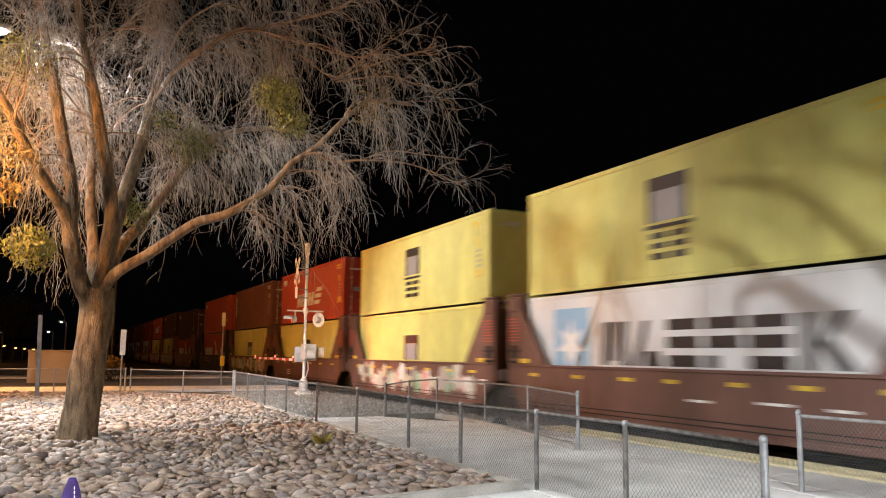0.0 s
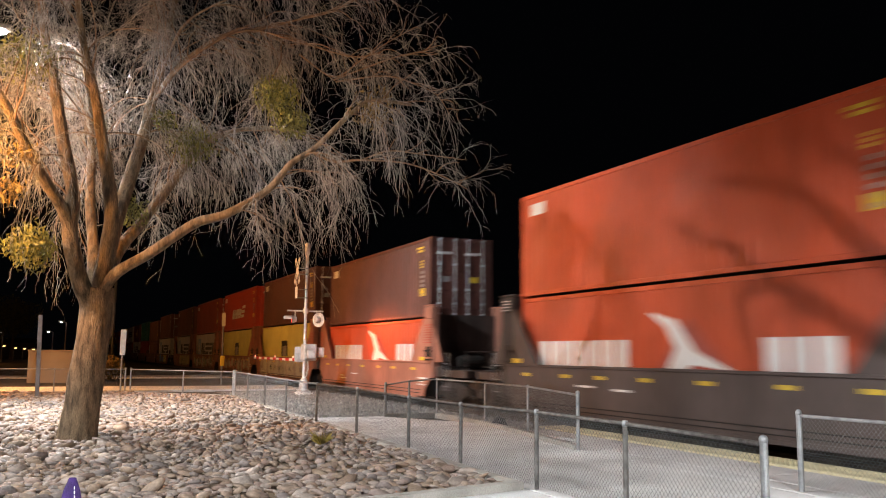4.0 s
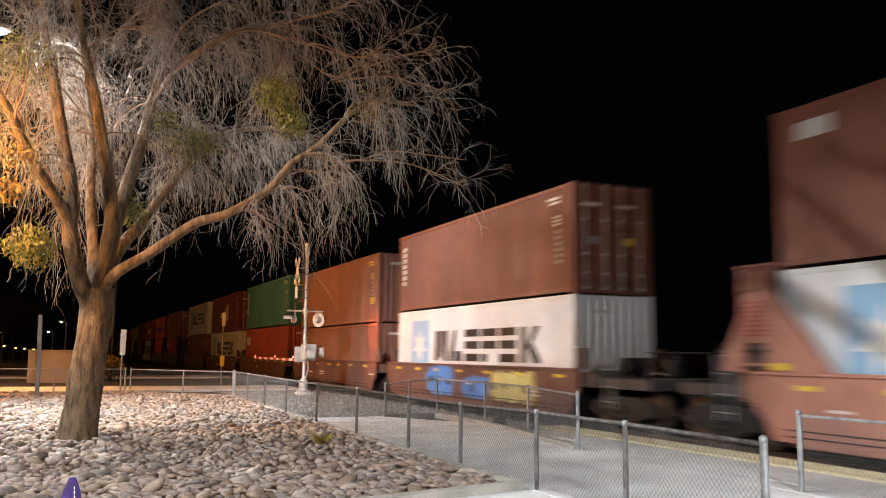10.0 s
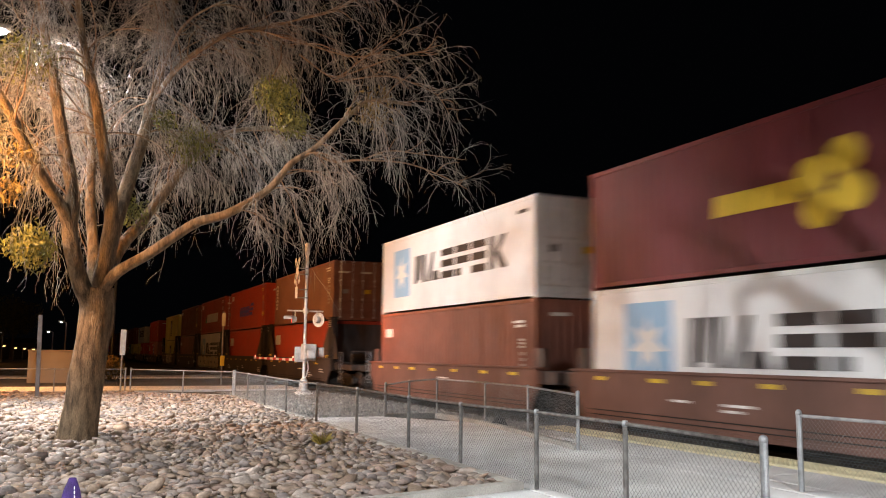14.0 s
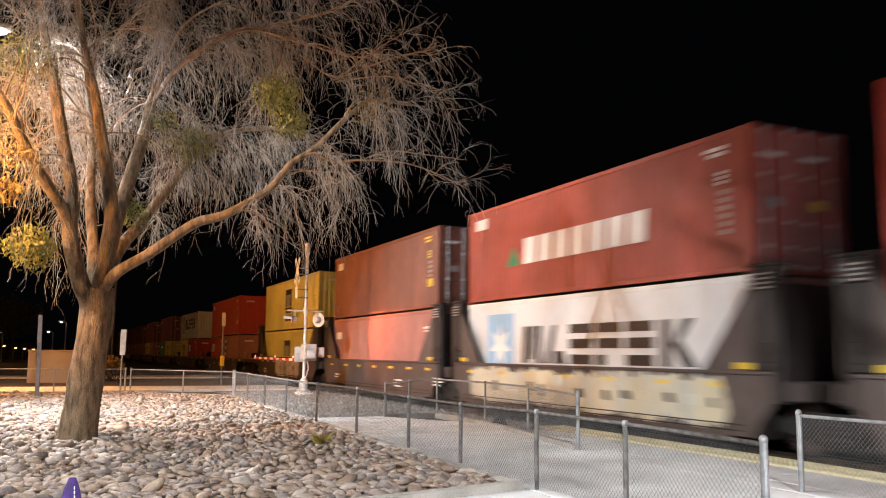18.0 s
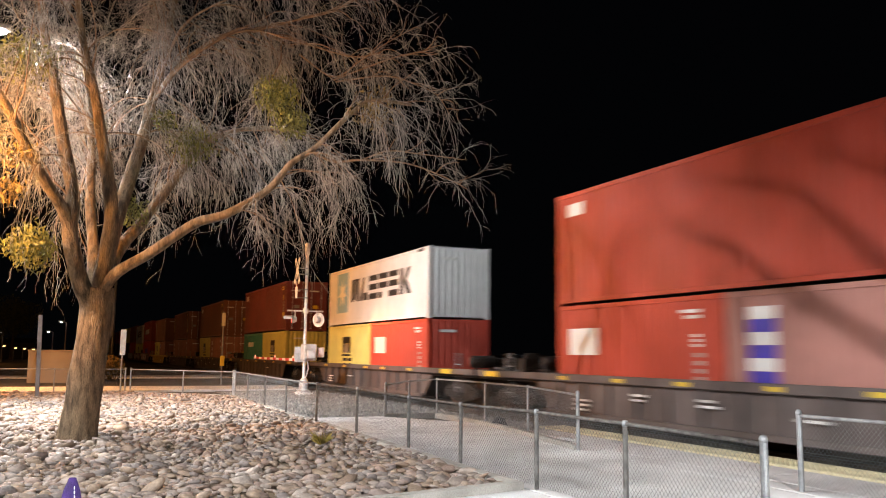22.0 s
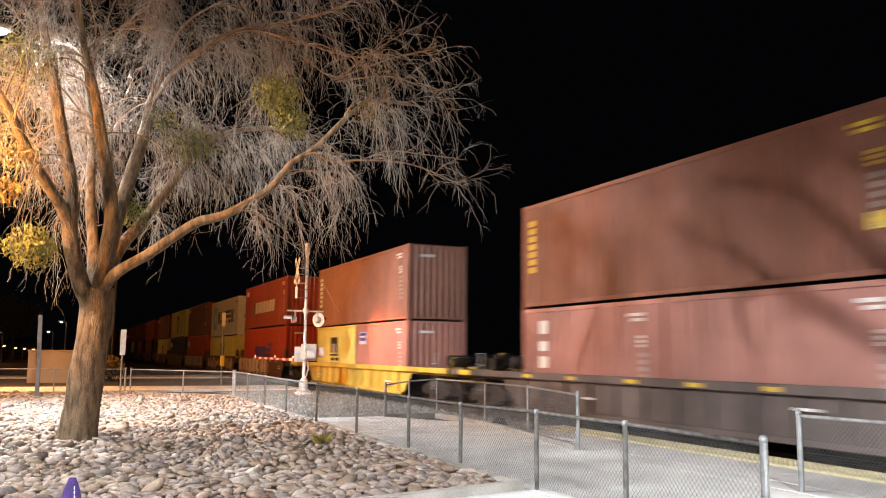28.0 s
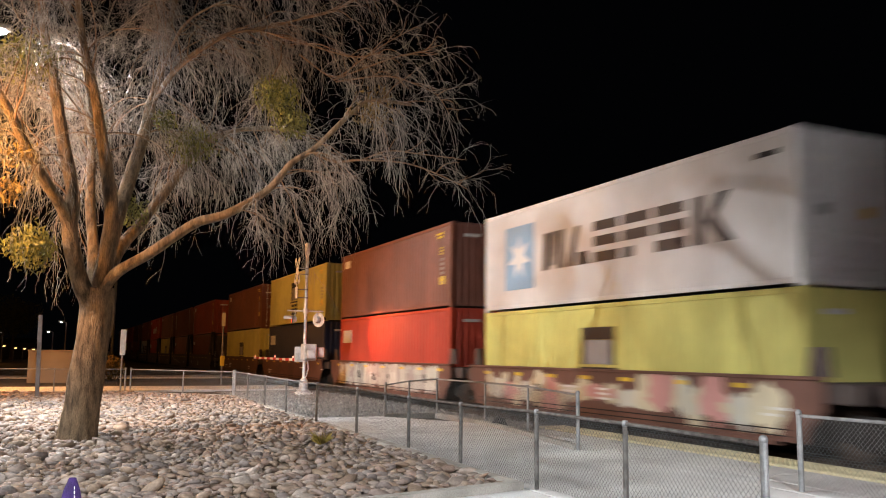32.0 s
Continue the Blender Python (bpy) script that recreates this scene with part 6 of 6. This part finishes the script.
def travel(t):
    """Metres that the train has gone at t seconds; it slows a little."""
    return 14.5895 * t + 0.008327 * t * t - 0.000735113 * t ** 3


def motions():
    for ob, x, y, z in MOVING:
        walk(ob, [(t, pose(x + travel(t), y, z)) for t in range(0, 33, 4)])


motions()
